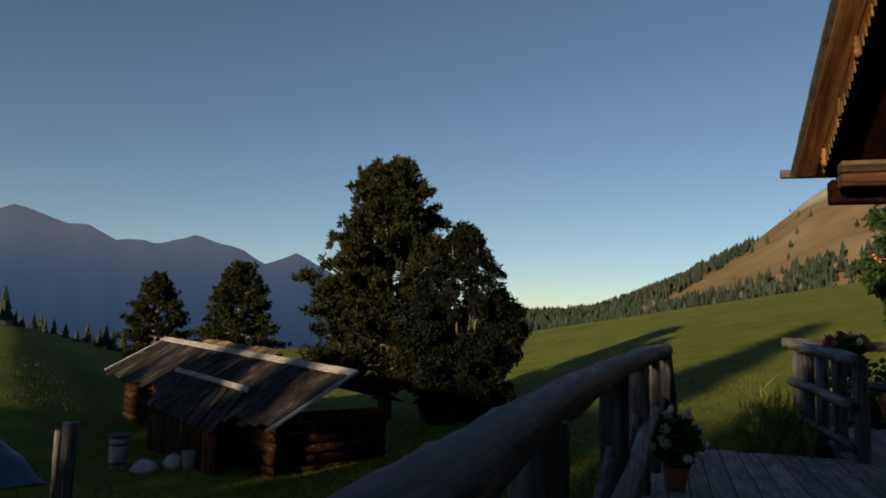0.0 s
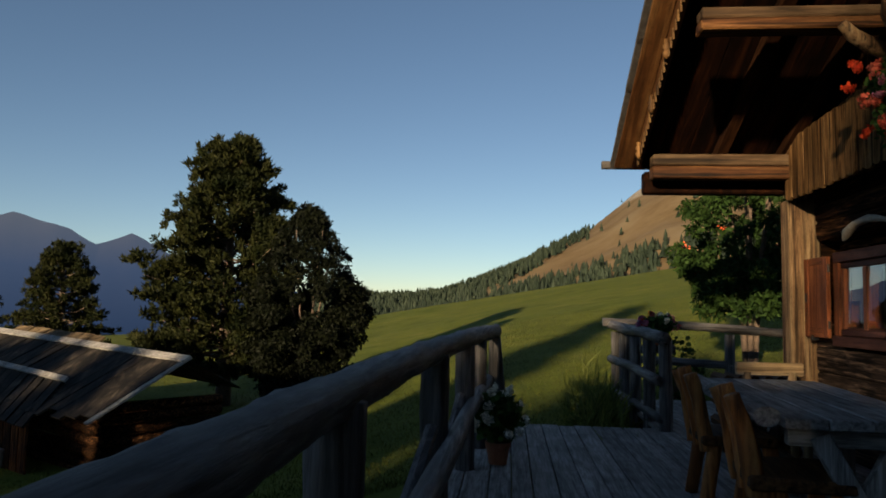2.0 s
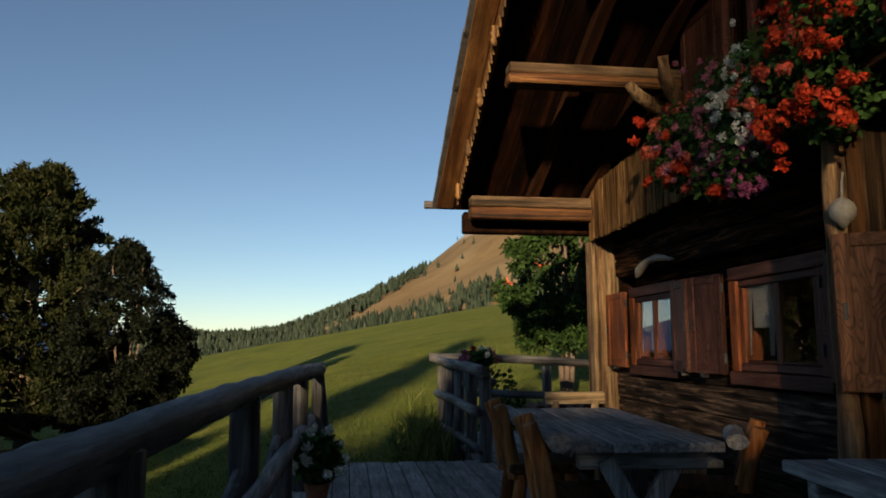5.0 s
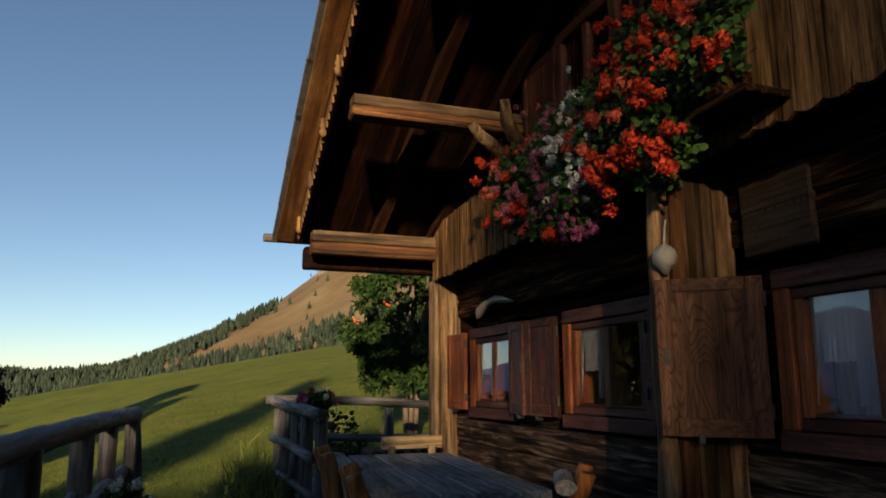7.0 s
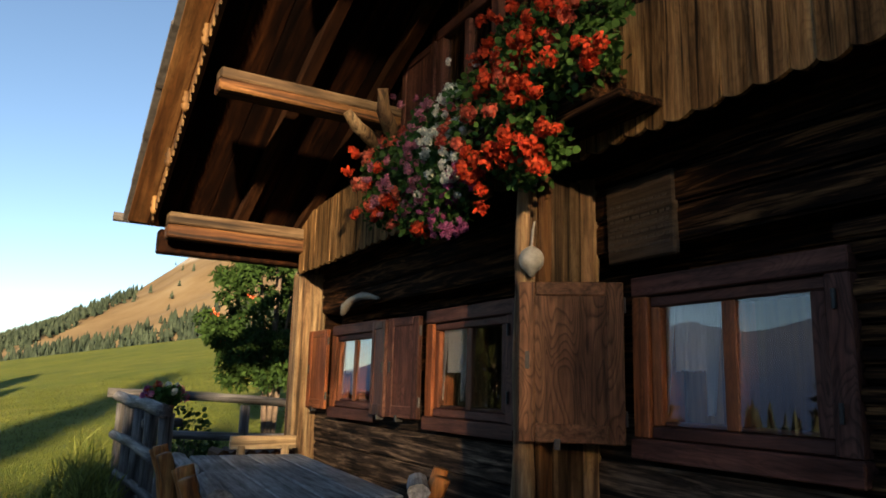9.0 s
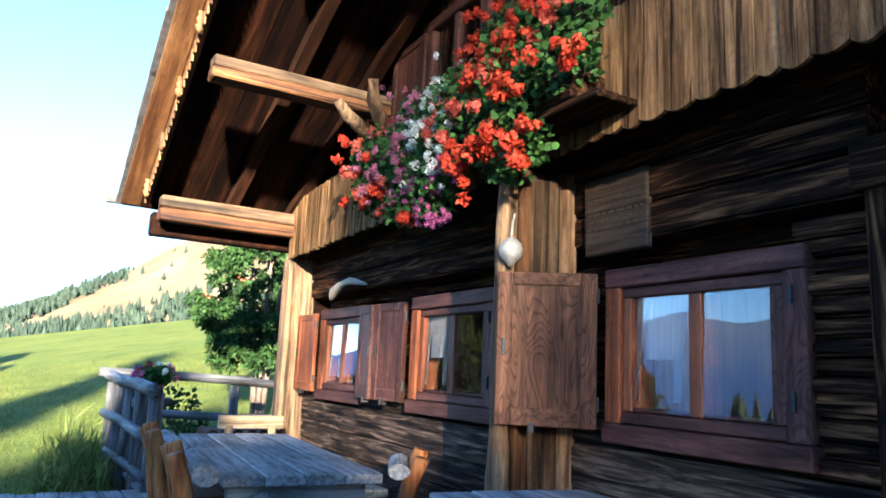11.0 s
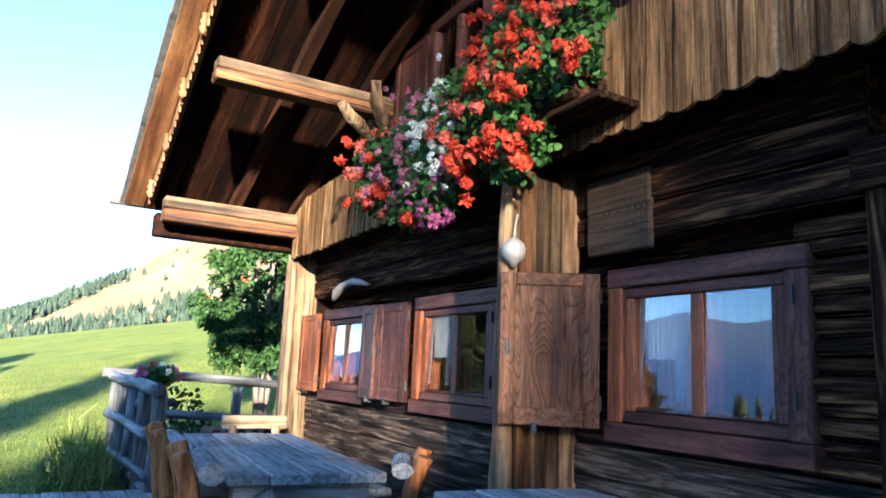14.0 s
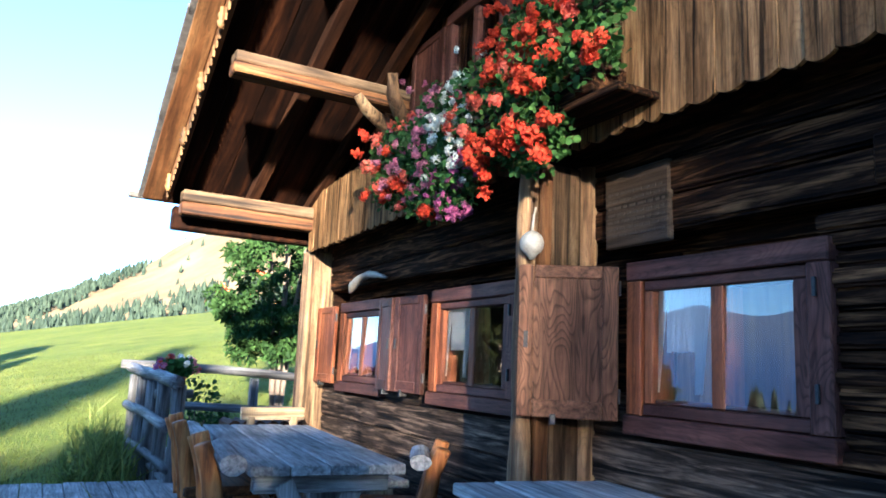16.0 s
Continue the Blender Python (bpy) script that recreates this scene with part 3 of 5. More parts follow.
roof = thing("roof", (0, 4, 3), "shallow wooden roof with broad overhang and dark shingles", "roof", kind="structure")
slope_turn = Matrix.Rotation(-math.atan(ROOF_SLOPE), 4, "X")


def sloped(x0, x1, y0, y1, drop0, drop1, bevel=0.004):
    """A slab between y0 and y1 that follows the roof, drop above its underside."""
    bm = box(x0, x1, y0, y1, 0, 1, 0)
    for v in bm.verts:
        top = v.co.z > 0.5
        v.co.z = roof_z(v.co.y) + (drop1 if top else drop0)
    if bevel:
        bmesh.ops.bevel(bm, geom=bm.edges[:], offset=bevel, segments=1, affect="EDGES")
    return bm


RIDGE_Y = 0.4
x = -1.68
while x < 6.0:
    w = rng.uniform(0.2, 0.28) if x < 0 else 2.0
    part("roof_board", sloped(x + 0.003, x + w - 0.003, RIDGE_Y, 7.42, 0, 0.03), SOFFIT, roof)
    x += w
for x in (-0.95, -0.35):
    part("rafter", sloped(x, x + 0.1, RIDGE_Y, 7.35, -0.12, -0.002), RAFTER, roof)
part("bargeboard", sloped(-1.68, -1.645, RIDGE_Y, 7.12, -0.16, 0.03), BARGE, roof, "sunlit brown bargeboard")
part("verge_board", sloped(-1.86, -1.685, RIDGE_Y, 7.42, 0.02, 0.05), BARGE, roof)
# dark shingles in steps along the verge
y = 7.5
while y > RIDGE_Y:
    part("shingle_row", sloped(-1.91 + rng.uniform(-0.012, 0.012), 6.0, y - 0.62, y, 0.055 + 0.0, 0.085 + rng.uniform(0, 0.012), 0.004), SHINGLE, roof)
    y -= 0.55
part("roof_far_side", box(-1.8, 6.0, -6.5, RIDGE_Y, 5.6, 5.7, 0, turn=Matrix.Rotation(0.4, 4, "X")), SHINGLE, roof)

# sawtooth trim with turned drops
trim = bmesh.new()
y = 7.05
while y > RIDGE_Y:
    zc = roof_z(y) - 0.15
    box(-1.7, -1.682, y - 0.058, y - 0.008, zc - 0.045, zc + 0.05, 0.004, trim)
    y -= 0.085
part("saw_trim", trim, TRIM, roof, "carved pale sawtooth trim")
y = 6.9
while y > RIDGE_Y:
    zc = roof_z(y) - 0.12
    drop = tube([(-1.705, y, zc - 0.1), (-1.705, y, zc - 0.08), (-1.705, y, zc - 0.045), (-1.705, y, zc - 0.03), (-1.705, y, zc), (-1.705, y, zc + 0.03), (-1.705, y, zc + 0.06)],
                [0.01, 0.026, 0.034, 0.018, 0.034, 0.018, 0.022], 8)
    part("turned_drop", drop, TRIM, roof, smooth=True)
    y -= 0.62
# purlins
for y, z0, z1 in ((7.0, 2.5, 2.735), (5.2, 3.25, 3.42), (3.3, 4.1, 4.3)):
    zm = z0 + (z1 - z0) * 0.52
    part("purlin", box(-1.575, 0.3, y - 0.1, y + 0.07, z0, zm - 0.003, 0.012, rough=0.004), BEAM["x"], roof, "orange-brown purlin")
    part("purlin", box(-1.57, 0.3, y - 0.095, y + 0.07, zm + 0.003, z1, 0.012, rough=0.004), POST_X, roof, "weathered purlin")
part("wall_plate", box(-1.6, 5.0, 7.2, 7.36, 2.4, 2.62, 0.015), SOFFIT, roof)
part("gutter", tube([(-1.98, 7.5, 2.74), (-1.0, 7.5, 2.735), (3.0, 7.5, 2.72)], [0.045] * 3, 8), SHINGLE, roof, "hollowed wooden gutter")
# curved wooden bracket beside the flowers
part("bracket", tube([(-0.3, 5.0, 3.0), (-0.5, 4.95, 3.06), (-0.62, 4.92, 3.12), (-0.7, 4.9, 3.2)], [0.055, 0.06, 0.05, 0.035], 10, 0.2), POST, roof, smooth=True)
part("bracket", tube([(-0.3, 4.75, 2.95), (-0.45, 4.68, 3.05), (-0.55, 4.6, 3.15), (-0.58, 4.55, 3.28)], [0.05, 0.055, 0.05, 0.04], 10, 0.2), POST, roof, smooth=True)
house_back = tagged(part("wall_back", box(5.9, 6.0, -6.0, 7.0, -0.6, 3.4, 0), LOG["y"], None), "plain log back wall", "log wall", kind="structure")


# ---- windows and shutters ----
def frame_bar(name, parent, x0, x1, y0, y1, z0, z1, grain, finish=None):
    return part(name, box(x0, x1, y0, y1, z0, z1, 0.006), (finish or VARN)[grain], parent)


def make_window(n, y0, y1):
    win = thing("window_%d" % n, (-0.05, (y0 + y1) / 2, WZ0), "two-pane window in red-brown varnished wood with lace curtains", "window", "hut windows", kind="structure")
    z0, z1 = WZ0, WZ1
    frame_bar("casing_head", win, -0.095, 0.1, y0, y1, z1 - 0.09, z1, "y")
    frame_bar("casing_sill", win, -0.105, 0.1, y0 - 0.01, y1 + 0.01, z0 - 0.005, z0 + 0.085, "y")
    near_jamb = frame_bar("casing_jamb", win, -0.092, 0.1, y0, y0 + 0.095, z0 + 0.087, z1 - 0.092, "z")
    frame_bar("casing_jamb", win, -0.092, 0.1, y1 - 0.095, y1, z0 + 0.087, z1 - 0.092, "z", VARN_SUNLIT)
    a, b = y0 + 0.105, y1 - 0.13
    frame_bar("inner_head", win, -0.07, 0.08, y0 + 0.097, y1 - 0.097, z1 - 0.142, z1 - 0.094, "y")
    frame_bar("inner_sill", win, -0.078, 0.08, y0 + 0.097, y1 - 0.097, z0 + 0.09, z0 + 0.142, "y")
    frame_bar("inner_jamb", win, -0.07, 0.08, y0 + 0.097, y0 + 0.165, z0 + 0.144, z1 - 0.144, "z")
    frame_bar("inner_jamb", win, -0.07, 0.08, y1 - 0.15, y1 - 0.097, z0 + 0.144, z1 - 0.144, "z", VARN_SUNLIT)
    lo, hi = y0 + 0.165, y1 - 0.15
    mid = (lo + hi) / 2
    frame_bar("mullion", win, -0.062, 0.07, mid - 0.034, mid + 0.034, z0 + 0.144, z1 - 0.144, "z", VARN_SUNLIT)
    frame_bar("rail_low", win, -0.055, 0.06, lo, hi, z0 + 0.144, z0 + 0.165, "y")
    for a, b in ((lo, mid - 0.034), (mid + 0.034, hi)):
        pane = part("pane", box(-0.052, -0.048, a - 0.005, b + 0.005, z0 + 0.15, z1 - 0.14, 0, turn=Matrix.Rotation(radians(1.2), 4, "Y")), GLASS, win)
        pane.visible_shadow = False
    for a, b in ((y0 + 0.06, y0 + 0.1), (y1 - 0.14, y1 - 0.1)):
        part("reveal", box(0.1, 0.34, a, b, z0 + 0.05, z1 - 0.05, 0.002), PINE["z"], win)
    part("inner_ledge", box(0.1, 0.36, y0 + 0.1, y1 - 0.14, z0 + 0.06, z0 + 0.1, 0.002), ROOM, win)
    for zz in (z0 + 0.2, z1 - 0.22):
        part("hinge", tube([(-0.1, y0 + 0.055, zz), (-0.1, y0 + 0.055, zz + 0.07)], [0.009, 0.009], 8), IRON, near_jamb)
    # lace curtains, drawn to the sides
    for a, b, drop in ((mid + 0.13, hi - 0.05, 0.3), (mid + 0.05, mid + 0.15, 0.48), (hi - 0.06, hi, 0.48)):
        bm = bmesh.new()
        m = 26
        top = [bm.verts.new((-0.028 + 0.004 * math.sin(i * 1.3), a + (b - a) * i / m, z1 - 0.12)) for i in range(m + 1)]
        low = [bm.verts.new((-0.028 + 0.005 * math.sin(i * 1.3 + 0.4), a + (b - a) * i / m + (0.06 * (1 - i / m) if drop > 0.4 else 0), z1 - 0.12 - drop - 0.012 * abs(math.sin(i * 0.9)))) for i in range(m + 1)]
        for i in range(m):
            bm.faces.new((top[i], top[i + 1], low[i + 1], low[i]))
        bmesh.ops.solidify(bm, geom=bm.faces[:], thickness=0.002)
        part("curtain", bm, CURTAIN, win, "white lace curtain", smooth=True)
    return win


for n, (a, b) in enumerate(WINDOWS, 1):
    make_window(n, a, b)


def make_shutter(hinge, free, z0=1.02, z1=1.74, finish=None):
    """A framed shutter between hinge and free edge in plan."""
    h, f = Vector((*hinge, 0)), Vector((*free, 0))
    w = (f - h).length
    d = (f - h).normalized()
    root = thing("shutter", (h.x, h.y, z0), "red-brown wooden panel shutter with iron latch, folded open", "shutter", "window shutters")
    turn = Matrix((( d.x, -d.y, 0, h.x), (d.y, d.x, 0, h.y), (0, 0, 1, 0), (0, 0, 0, 1)))

    def piece(name, u0, u1, v0, v1, za, zb, mat, bevel=0.006, under=None):
        bm = box(u0, u1, v0, v1, za, zb, bevel)
        bm.transform(turn)
        return part(name, bm, mat, under or root)
    t = 0.02
    finish = finish or VARN
    hinge_stile = piece("stile", 0, 0.075, -t, t, z0, z1, finish["z"])
    latch_stile = piece("stile", w - 0.075, w, -t, t, z0, z1, finish["z"])
    low_rail = piece("rail", 0.076, w - 0.076, -t, t, z0, z0 + 0.085, finish["y"])
    piece("rail", 0.076, w - 0.076, -t, t, z1 - 0.065, z1, finish["y"])
    piece("panel", 0.07, w - 0.07, -0.011, 0.011, z0 + 0.08, z1 - 0.06, finish["z"], 0.002)
    piece("latch", w - 0.05, w - 0.03, -0.03, 0.03, 1.34, 1.42, IRON, 0.003, latch_stile)
    piece("catch", w * 0.6, w * 0.6 + 0.03, -0.03, 0.03, z0 - 0.03, z0 + 0.02, IRON, 0.004, low_rail)
    for za in (z0 + 0.08, z1 - 0.14):
        bm = tube([(0.0, 0.0, za), (0.0, 0.0, za + 0.07)], [0.012, 0.012], 8)
        bm.transform(turn)
        part("hinge", bm, IRON, hinge_stile)
    return root


make_shutter((-0.145, 2.685), (-0.522, 2.98), 1.012, 1.745, finish=SHUT)
make_shutter((-0.125, 4.73), (-0.165, 5.145))
make_shutter((-0.125, 5.53), (-0.18, 5.165))
make_shutter((-0.125, 6.56), (-0.15, 6.98), finish=VARN_SUNLIT)
make_shutter((-0.125, 3.58), (-0.16, 3.22))

# upper window with its shutter
upwin = thing("window_4", (-0.14, 4.1, 3.0), "small upper window in brown wood above the flowers", "window", kind="structure")
frame_bar("casing_head", upwin, -0.19, -0.13, 3.7, 4.5, 3.72, 3.8, "y")
frame_bar("casing_jamb", upwin, -0.19, -0.13, 4.42, 4.5, 3.0, 3.718, "z")
frame_bar("casing_jamb", upwin, -0.19, -0.13, 3.7, 3.78, 3.0, 3.718, "z")
frame_bar("mullion", upwin, -0.18, -0.13, 4.07, 4.13, 3.0, 3.718, "z")
for a, b in ((3.78, 4.07), (4.13, 4.42)):
    part("pane", box(-0.15, -0.146, a, b, 3.0, 3.72, 0), GLASS, upwin)
up_shutter = thing("shutter", (-0.17, 4.78, 3.0), "dark brown upper panel shutter folded open on the gable", "shutter", "window shutters")
part("panel", box(-0.19, -0.165, 4.53, 5.02, 3.06, 3.72, 0.004), VARN["z"], up_shutter)
part("stile", box(-0.2, -0.16, 4.52, 4.58, 3.05, 3.73, 0.004), VARN["z"], up_shutter)
part("stile", box(-0.2, -0.16, 4.98, 5.04, 3.05, 3.73, 0.004), VARN["z"], up_shutter)
part("rail", box(-0.2, -0.16, 4.582, 4.978, 3.67, 3.73, 0.004), VARN["y"], up_shutter)

# ---- deck ----
deck = thing("floor", (-1.6, 4, 0), "weathered grey plank terrace", "wooden terrace", kind="structure")
x = -3.55
while x < -0.02:
    w = min(rng.uniform(0.145, 0.19), -0.02 - x)
    far = 7.78 if x < -1.4 else 10.35
    part("plank", box(x + 0.004, x + w - 0.004, -4.0, far + rng.uniform(-0.03, 0.03), -0.045, rng.uniform(-0.003, 0.004), 0.005), GREY["y"], deck)
    x += w
for yy in (-3.5, 0.0, 3.5, 7.15):
    part("joist", box(-3.5, -0.05, yy, yy + 0.12, -0.2, -0.047, 0.005), LOG["x"], deck)
for xx in (-1.35, -0.3):
    part("joist", box(xx, xx + 0.12, 7.3, 10.3, -0.2, -0.047, 0.005), LOG["y"], deck)


# ---- railings ----
rail = thing("railing", (-3.3, 4, 0), "weathered grey log railing along the terrace edge", "railing")
top_line = [(-3.4, -2.5, 0.95), (-3.4, -1.2, 0.945), (-3.41, 0.3, 0.945), (-3.42, 0.9, 0.946), (-3.43, 1.6, 0.945), (-3.42, 2.3, 0.952), (-3.4, 2.9, 0.962),
            (-3.35, 4.0, 0.968), (-3.28, 5.2, 0.975), (-3.2, 6.2, 0.985), (-3.07, 7.3, 0.99)]


def fine_line(pts, k):
    out = []
    for a, b in zip(pts, pts[1:]):
        for i in range(k):
            out.append(Vector(a).lerp(Vector(b), i / k))
    return out + [Vector(pts[-1])]


tl = fine_line(top_line, 22)
part("top_rail", tube(tl, [0.073 + 0.006 * noise.noise(Vector((p.y * 2.2, 0, 0))) for p in tl], 16, 0.16), RAIL["y"], rail, "thick knotty top rail", smooth=True)
for i, (y, r) in enumerate(((-1.9, 0.07), (0.2, 0.075), (2.0, 0.085), (4.1, 0.085), (5.5, 0.075), (6.35, 0.065))):
    x = float(np.interp(y, [p.y for p in tl], [p.x for p in tl]))
    part("post", tube(smooth_line((x + 0.015, y, -0.5), (x, y, 0.94), 9, 0.012, i), [r] * 10, 10, 0.12, seed=i), RAIL["z"], rail, smooth=True)
part("end_post", box(-3.12, -3.02, 7.14, 7.26, -0.45, 1.0, 0.012, rough=0.006), RAIL["z"], rail)
part("end_brace", tube([(-2.96, 7.32, -0.05), (-3.0, 7.3, 0.5), (-3.05, 7.29, 1.0)], [0.035] * 3, 8, 0.1), RAIL["z"], rail)
part("low_rail", tube(smooth_line((-3.36, -2.4, 0.45), (-3.14, 7.2, 0.5), 26, 0.03, 2), [0.055] * 27, 10, 0.14), RAIL["y"], rail, smooth=True)
for i, (y0, y1) in enumerate(((2.1, 3.9), (4.2, 5.4))):
    part("brace", tube([(-3.4 + 0.05 * i, y0, 0.05), (-3.34 + 0.06 * i, y1, 0.55)], [0.045, 0.04], 8, 0.1), RAIL["y"], rail)

rail2 = thing("railing", (-1.4, 9, 0), "grey log railing round the terrace corner", "railing")
al = smooth_line((-1.36, 7.42, 0.96), (-1.5, 10.35, 1.03), 16, 0.02, 4)
part("top_rail", tube(al, [0.066] * 17, 12, 0.12), RAIL["y"], rail2, smooth=True)
part("low_rail", tube(smooth_line((-1.4, 7.55, 0.52), (-1.5, 10.3, 0.57), 12, 0.02, 6), [0.055] * 13, 10, 0.12), RAIL["y"], rail2, smooth=True)
part("low_rail", tube(smooth_line((-1.36, 7.6, 0.12), (-1.46, 10.2, 0.12), 12, 0.02, 6), [0.045] * 13, 10, 0.12), RAIL["y"], rail2, smooth=True)
for i, (x, y) in enumerate(((-1.3, 7.66), (-1.34, 8.35), (-1.37, 9.05), (-1.4, 9.7), (-1.43, 10.22))):
    part("post", tube(smooth_line((x, y, -0.3), (x, y, 0.93), 6, 0.012, i), [0.07] * 7, 10, 0.12, seed=i + 9), RAIL["z"], rail2, smooth=True)
part("cross_rail", tube(smooth_line((-1.62, 10.25, 1.07), (0.9, 10.25, 0.97), 14, 0.02, 8), [0.06] * 15, 12, 0.12), RAIL["x"], rail2, smooth=True)
part("cross_rail", tube(smooth_line((-1.5, 10.25, 0.56), (0.9, 10.25, 0.5), 14, 0.02, 3), [0.055] * 15, 12, 0.12), RAIL["x"], rail2, smooth=True)
part("post", box(0.05, 0.17, 10.2, 10.3, -0.5, 0.93, 0.012, rough=0.005), RAIL["z"], rail2)
part("shelf_log", tube([(-1.4, 8.55, 0.78), (-1.0, 8.6, 0.79)], [0.05, 0.05], 10, 0.1), RAIL["x"], rail2, smooth=True)


# ---- tables, benches and chairs ----
def make_table(at, turn):
    root = thing("picnic_table", (0, 0, 0), "weathered grey plank table on crossed legs", "table", "terrace tables")
    L, Wd = 2.0, 0.75
    for i in range(4):
        w = Wd / 4
        part("tabletop_plank", box(-Wd / 2 + i * w + 0.002, -Wd / 2 + (i + 1) * w - 0.002, -L / 2 + rng.uniform(-0.01, 0.01), L / 2, 0.705, 0.755 + rng.uniform(-0.002, 0.002), 0.006), GREY["y"], root)
    for s in (-1, 1):
        yy = s * (L / 2 - 0.16)
        part("cross_beam", box(-0.33, 0.33, yy - 0.04, yy + 0.04, 0.61, 0.703, 0.006), GREY["x"], root)
        for d in (-1, 1):
            part("leg", box(-0.045, 0.045, -0.03, 0.03, -0.4, 0.4, 0.006, turn=Matrix.Translation((0, yy + d * 0.031, 0.305)) @ Matrix.Rotation(d * 0.5, 4, "Y") @ Matrix.Scale(1.02, 4)), GREY["z"], root)
    part("stretcher", box(-0.04, 0.04, -L / 2 + 0.2, L / 2 - 0.2, 0.27, 0.34, 0.006), GREY["y"], root)
    root.matrix_basis = pose(at[0], at[1], 0.0, 0, 0, turn)
    return root


make_table((-1.22, 4.32), -5.0)
tb2 = make_table((-0.75, 1.72), -8.0)


def make_chair(at, turn):
    """Seat of a half log, back of split logs with a grey top bar; looks along +x."""
    root = thing("log_chair", (0, 0, 0), "rustic chair of split orange logs with a grey top bar", "chair", "rustic chairs")
    part("seat", box(-0.24, 0.22, -0.28, 0.28, 0.4, 0.46, 0.012, rough=0.006), BEAM["y"], root, "brown plank seat")
    for k in range(3):
        yy = -0.19 + 0.19 * k
        pts = [(-0.19, yy, 0.36), (-0.215, yy + 0.01, 0.5), (-0.25, yy, 0.68), (-0.3, yy + 0.012 * k, 0.83 + 0.03 * (k % 2))]
        part("back_slab", tube(fine_line(pts, 6), [0.066 - 0.0006 * i for i in range(19)], 12, 0.3, seed=k * 5 + at[1], flat=0.75), SLAB, root, smooth=True)
    part("top_bar", tube(smooth_line((-0.17, -0.3, 0.745), (-0.17, 0.27, 0.75), 8, 0.01, at[1]), [0.062] * 9, 10, 0.1, flat=0.8), GREY["y"], root, "grey half-log top bar")
    for sx, sy in ((0.19, -0.22), (0.19, 0.22), (-0.17, -0.22), (-0.17, 0.22)):
        part("leg", tube(smooth_line((sx * 1.25, sy * 1.15, 0.0), (sx * 0.9, sy * 0.95, 0.41), 6, 0.01, sx + sy), [0.046] * 7, 9, 0.2), SLAB, root, smooth=True)
    root.matrix_basis = pose(at[0], at[1], 0.0, 0, 0, turn)
    return root


make_chair((-1.47, 4.85), -3)
make_chair((-1.53, 3.72), -6)
make_chair((-0.66, 4.05), 153).matrix_basis @= Matrix.Diagonal((1, 1, 0.92, 1))


def make_bench():
    root = thing("plank_bench", (-0.3, 4.4, 0), "low grey plank bench along the hut wall", "bench")
    part("seat", box(-0.62, -0.3, 4.5, 5.9, 0.42, 0.47, 0.006), GREY["y"], root)
    for yy in (4.7, 5.7):
        part("leg", box(-0.58, -0.34, yy - 0.04, yy + 0.04, 0.0, 0.418, 0.006), GREY["z"], root)
    return root


make_bench()
pale = thing("pale_bench", (-0.8, 6.1, 0), "pale fresh pine bench with a plank back", "bench")
part("backrest", box(-1.05, -0.51, 6.14, 6.18, 0.715, 0.82, 0.008), PINE["x"], pale)
part("seat", box(-1.08, -0.48, 5.8, 6.12, 0.4, 0.45, 0.008), PINE["x"], pale)
for x in (-0.96, -0.6):
    part("back_post", tube([(x, 6.12, 0.0), (x, 6.13, 0.4), (x, 6.16, 0.74)], [0.035] * 3, 8), PINE["z"], pale, smooth=True)
    part("leg", tube([(x, 5.86, 0.0), (x, 5.86, 0.4)], [0.035] * 2, 8), PINE["z"], pale, smooth=True)
pile = thing("firewood_pile", (-0.7, 6.6, 0), "low stack of split firewood against the railing", "firewood")
for row, col in itertools.product(range(7), range(6)):
    c = (-1.02 + 0.11 * col + 0.05 * (row % 2), 0, 0.055 + 0.096 * row)
    part("log", tube([(c[0], 6.45 + rng.uniform(-0.02, 0.02), c[2]), (c[0], 6.85, c[2])], [0.054, 0.054], 7, 0.1, seed=row + col), BEAM["y"], pile)


# ---- small things on the wall ----
gourd = thing("white_ball", (-0.46, 2.96, 1.8), "round chalky white ball hung on a cord from the post", "ornament")
bm = tube([(-0.47, 2.955, 1.775), (-0.47, 2.955, 1.8), (-0.47, 2.955, 1.812), (-0.47, 2.955, 1.83), (-0.47, 2.955, 1.86), (-0.47, 2.955, 1.89), (-0.47, 2.955, 1.91), (-0.47, 2.955, 1.92)],
          [0.012, 0.03, 0.045, 0.058, 0.062, 0.052, 0.03, 0.01], 16, 0.05)
part("ball", bm, GOURD, gourd, smooth=True)
part("cord", tube([(-0.47, 2.955, 1.915), (-0.455, 2.965, 2.0), (-0.43, 2.985, 2.05)], [0.006] * 3, 6), GOURD, gourd)

skull = thing("bleached_skull", (-0.15, 5.95, 1.9), "bleached animal skull hung over the windows", "skull ornament")
arc = [(-0.13, 6.24, 1.85), (-0.14, 6.14, 1.92), (-0.14, 6.0, 1.97), (-0.13, 5.82, 1.985), (-0.12, 5.66, 1.965), (-0.1, 5.54, 1.94)]
part("skull", tube(fine_line(arc, 3), [0.015, 0.03, 0.042, 0.05, 0.05, 0.046, 0.042, 0.04, 0.04, 0.04, 0.042, 0.04, 0.036, 0.032, 0.028, 0.018], 12, 0.5, flat=0.6), BONE, skull, smooth=True)

sign = thing("wooden_sign", (-0.05, 2.65, 2.05), "carved brown wooden sign nailed to the logs", "sign")
part("sign_board", box(-0.075, -0.04, 2.43, 2.87, 1.855, 2.25, 0.008, rough=0.006), SIGN, sign)
srng = random.Random(8)
for row in range(7):
    zz = 2.13 - 0.036 * row
    yy = 2.84
    while yy > 2.47:
        w = srng.uniform(0.02, 0.06)
        part("carved_bar", box(-0.0775, -0.0745, max(2.455, yy - w), yy, zz, zz + 0.012, 0), CARVED, sign)
        yy -= w + srng.uniform(0.008, 0.018)
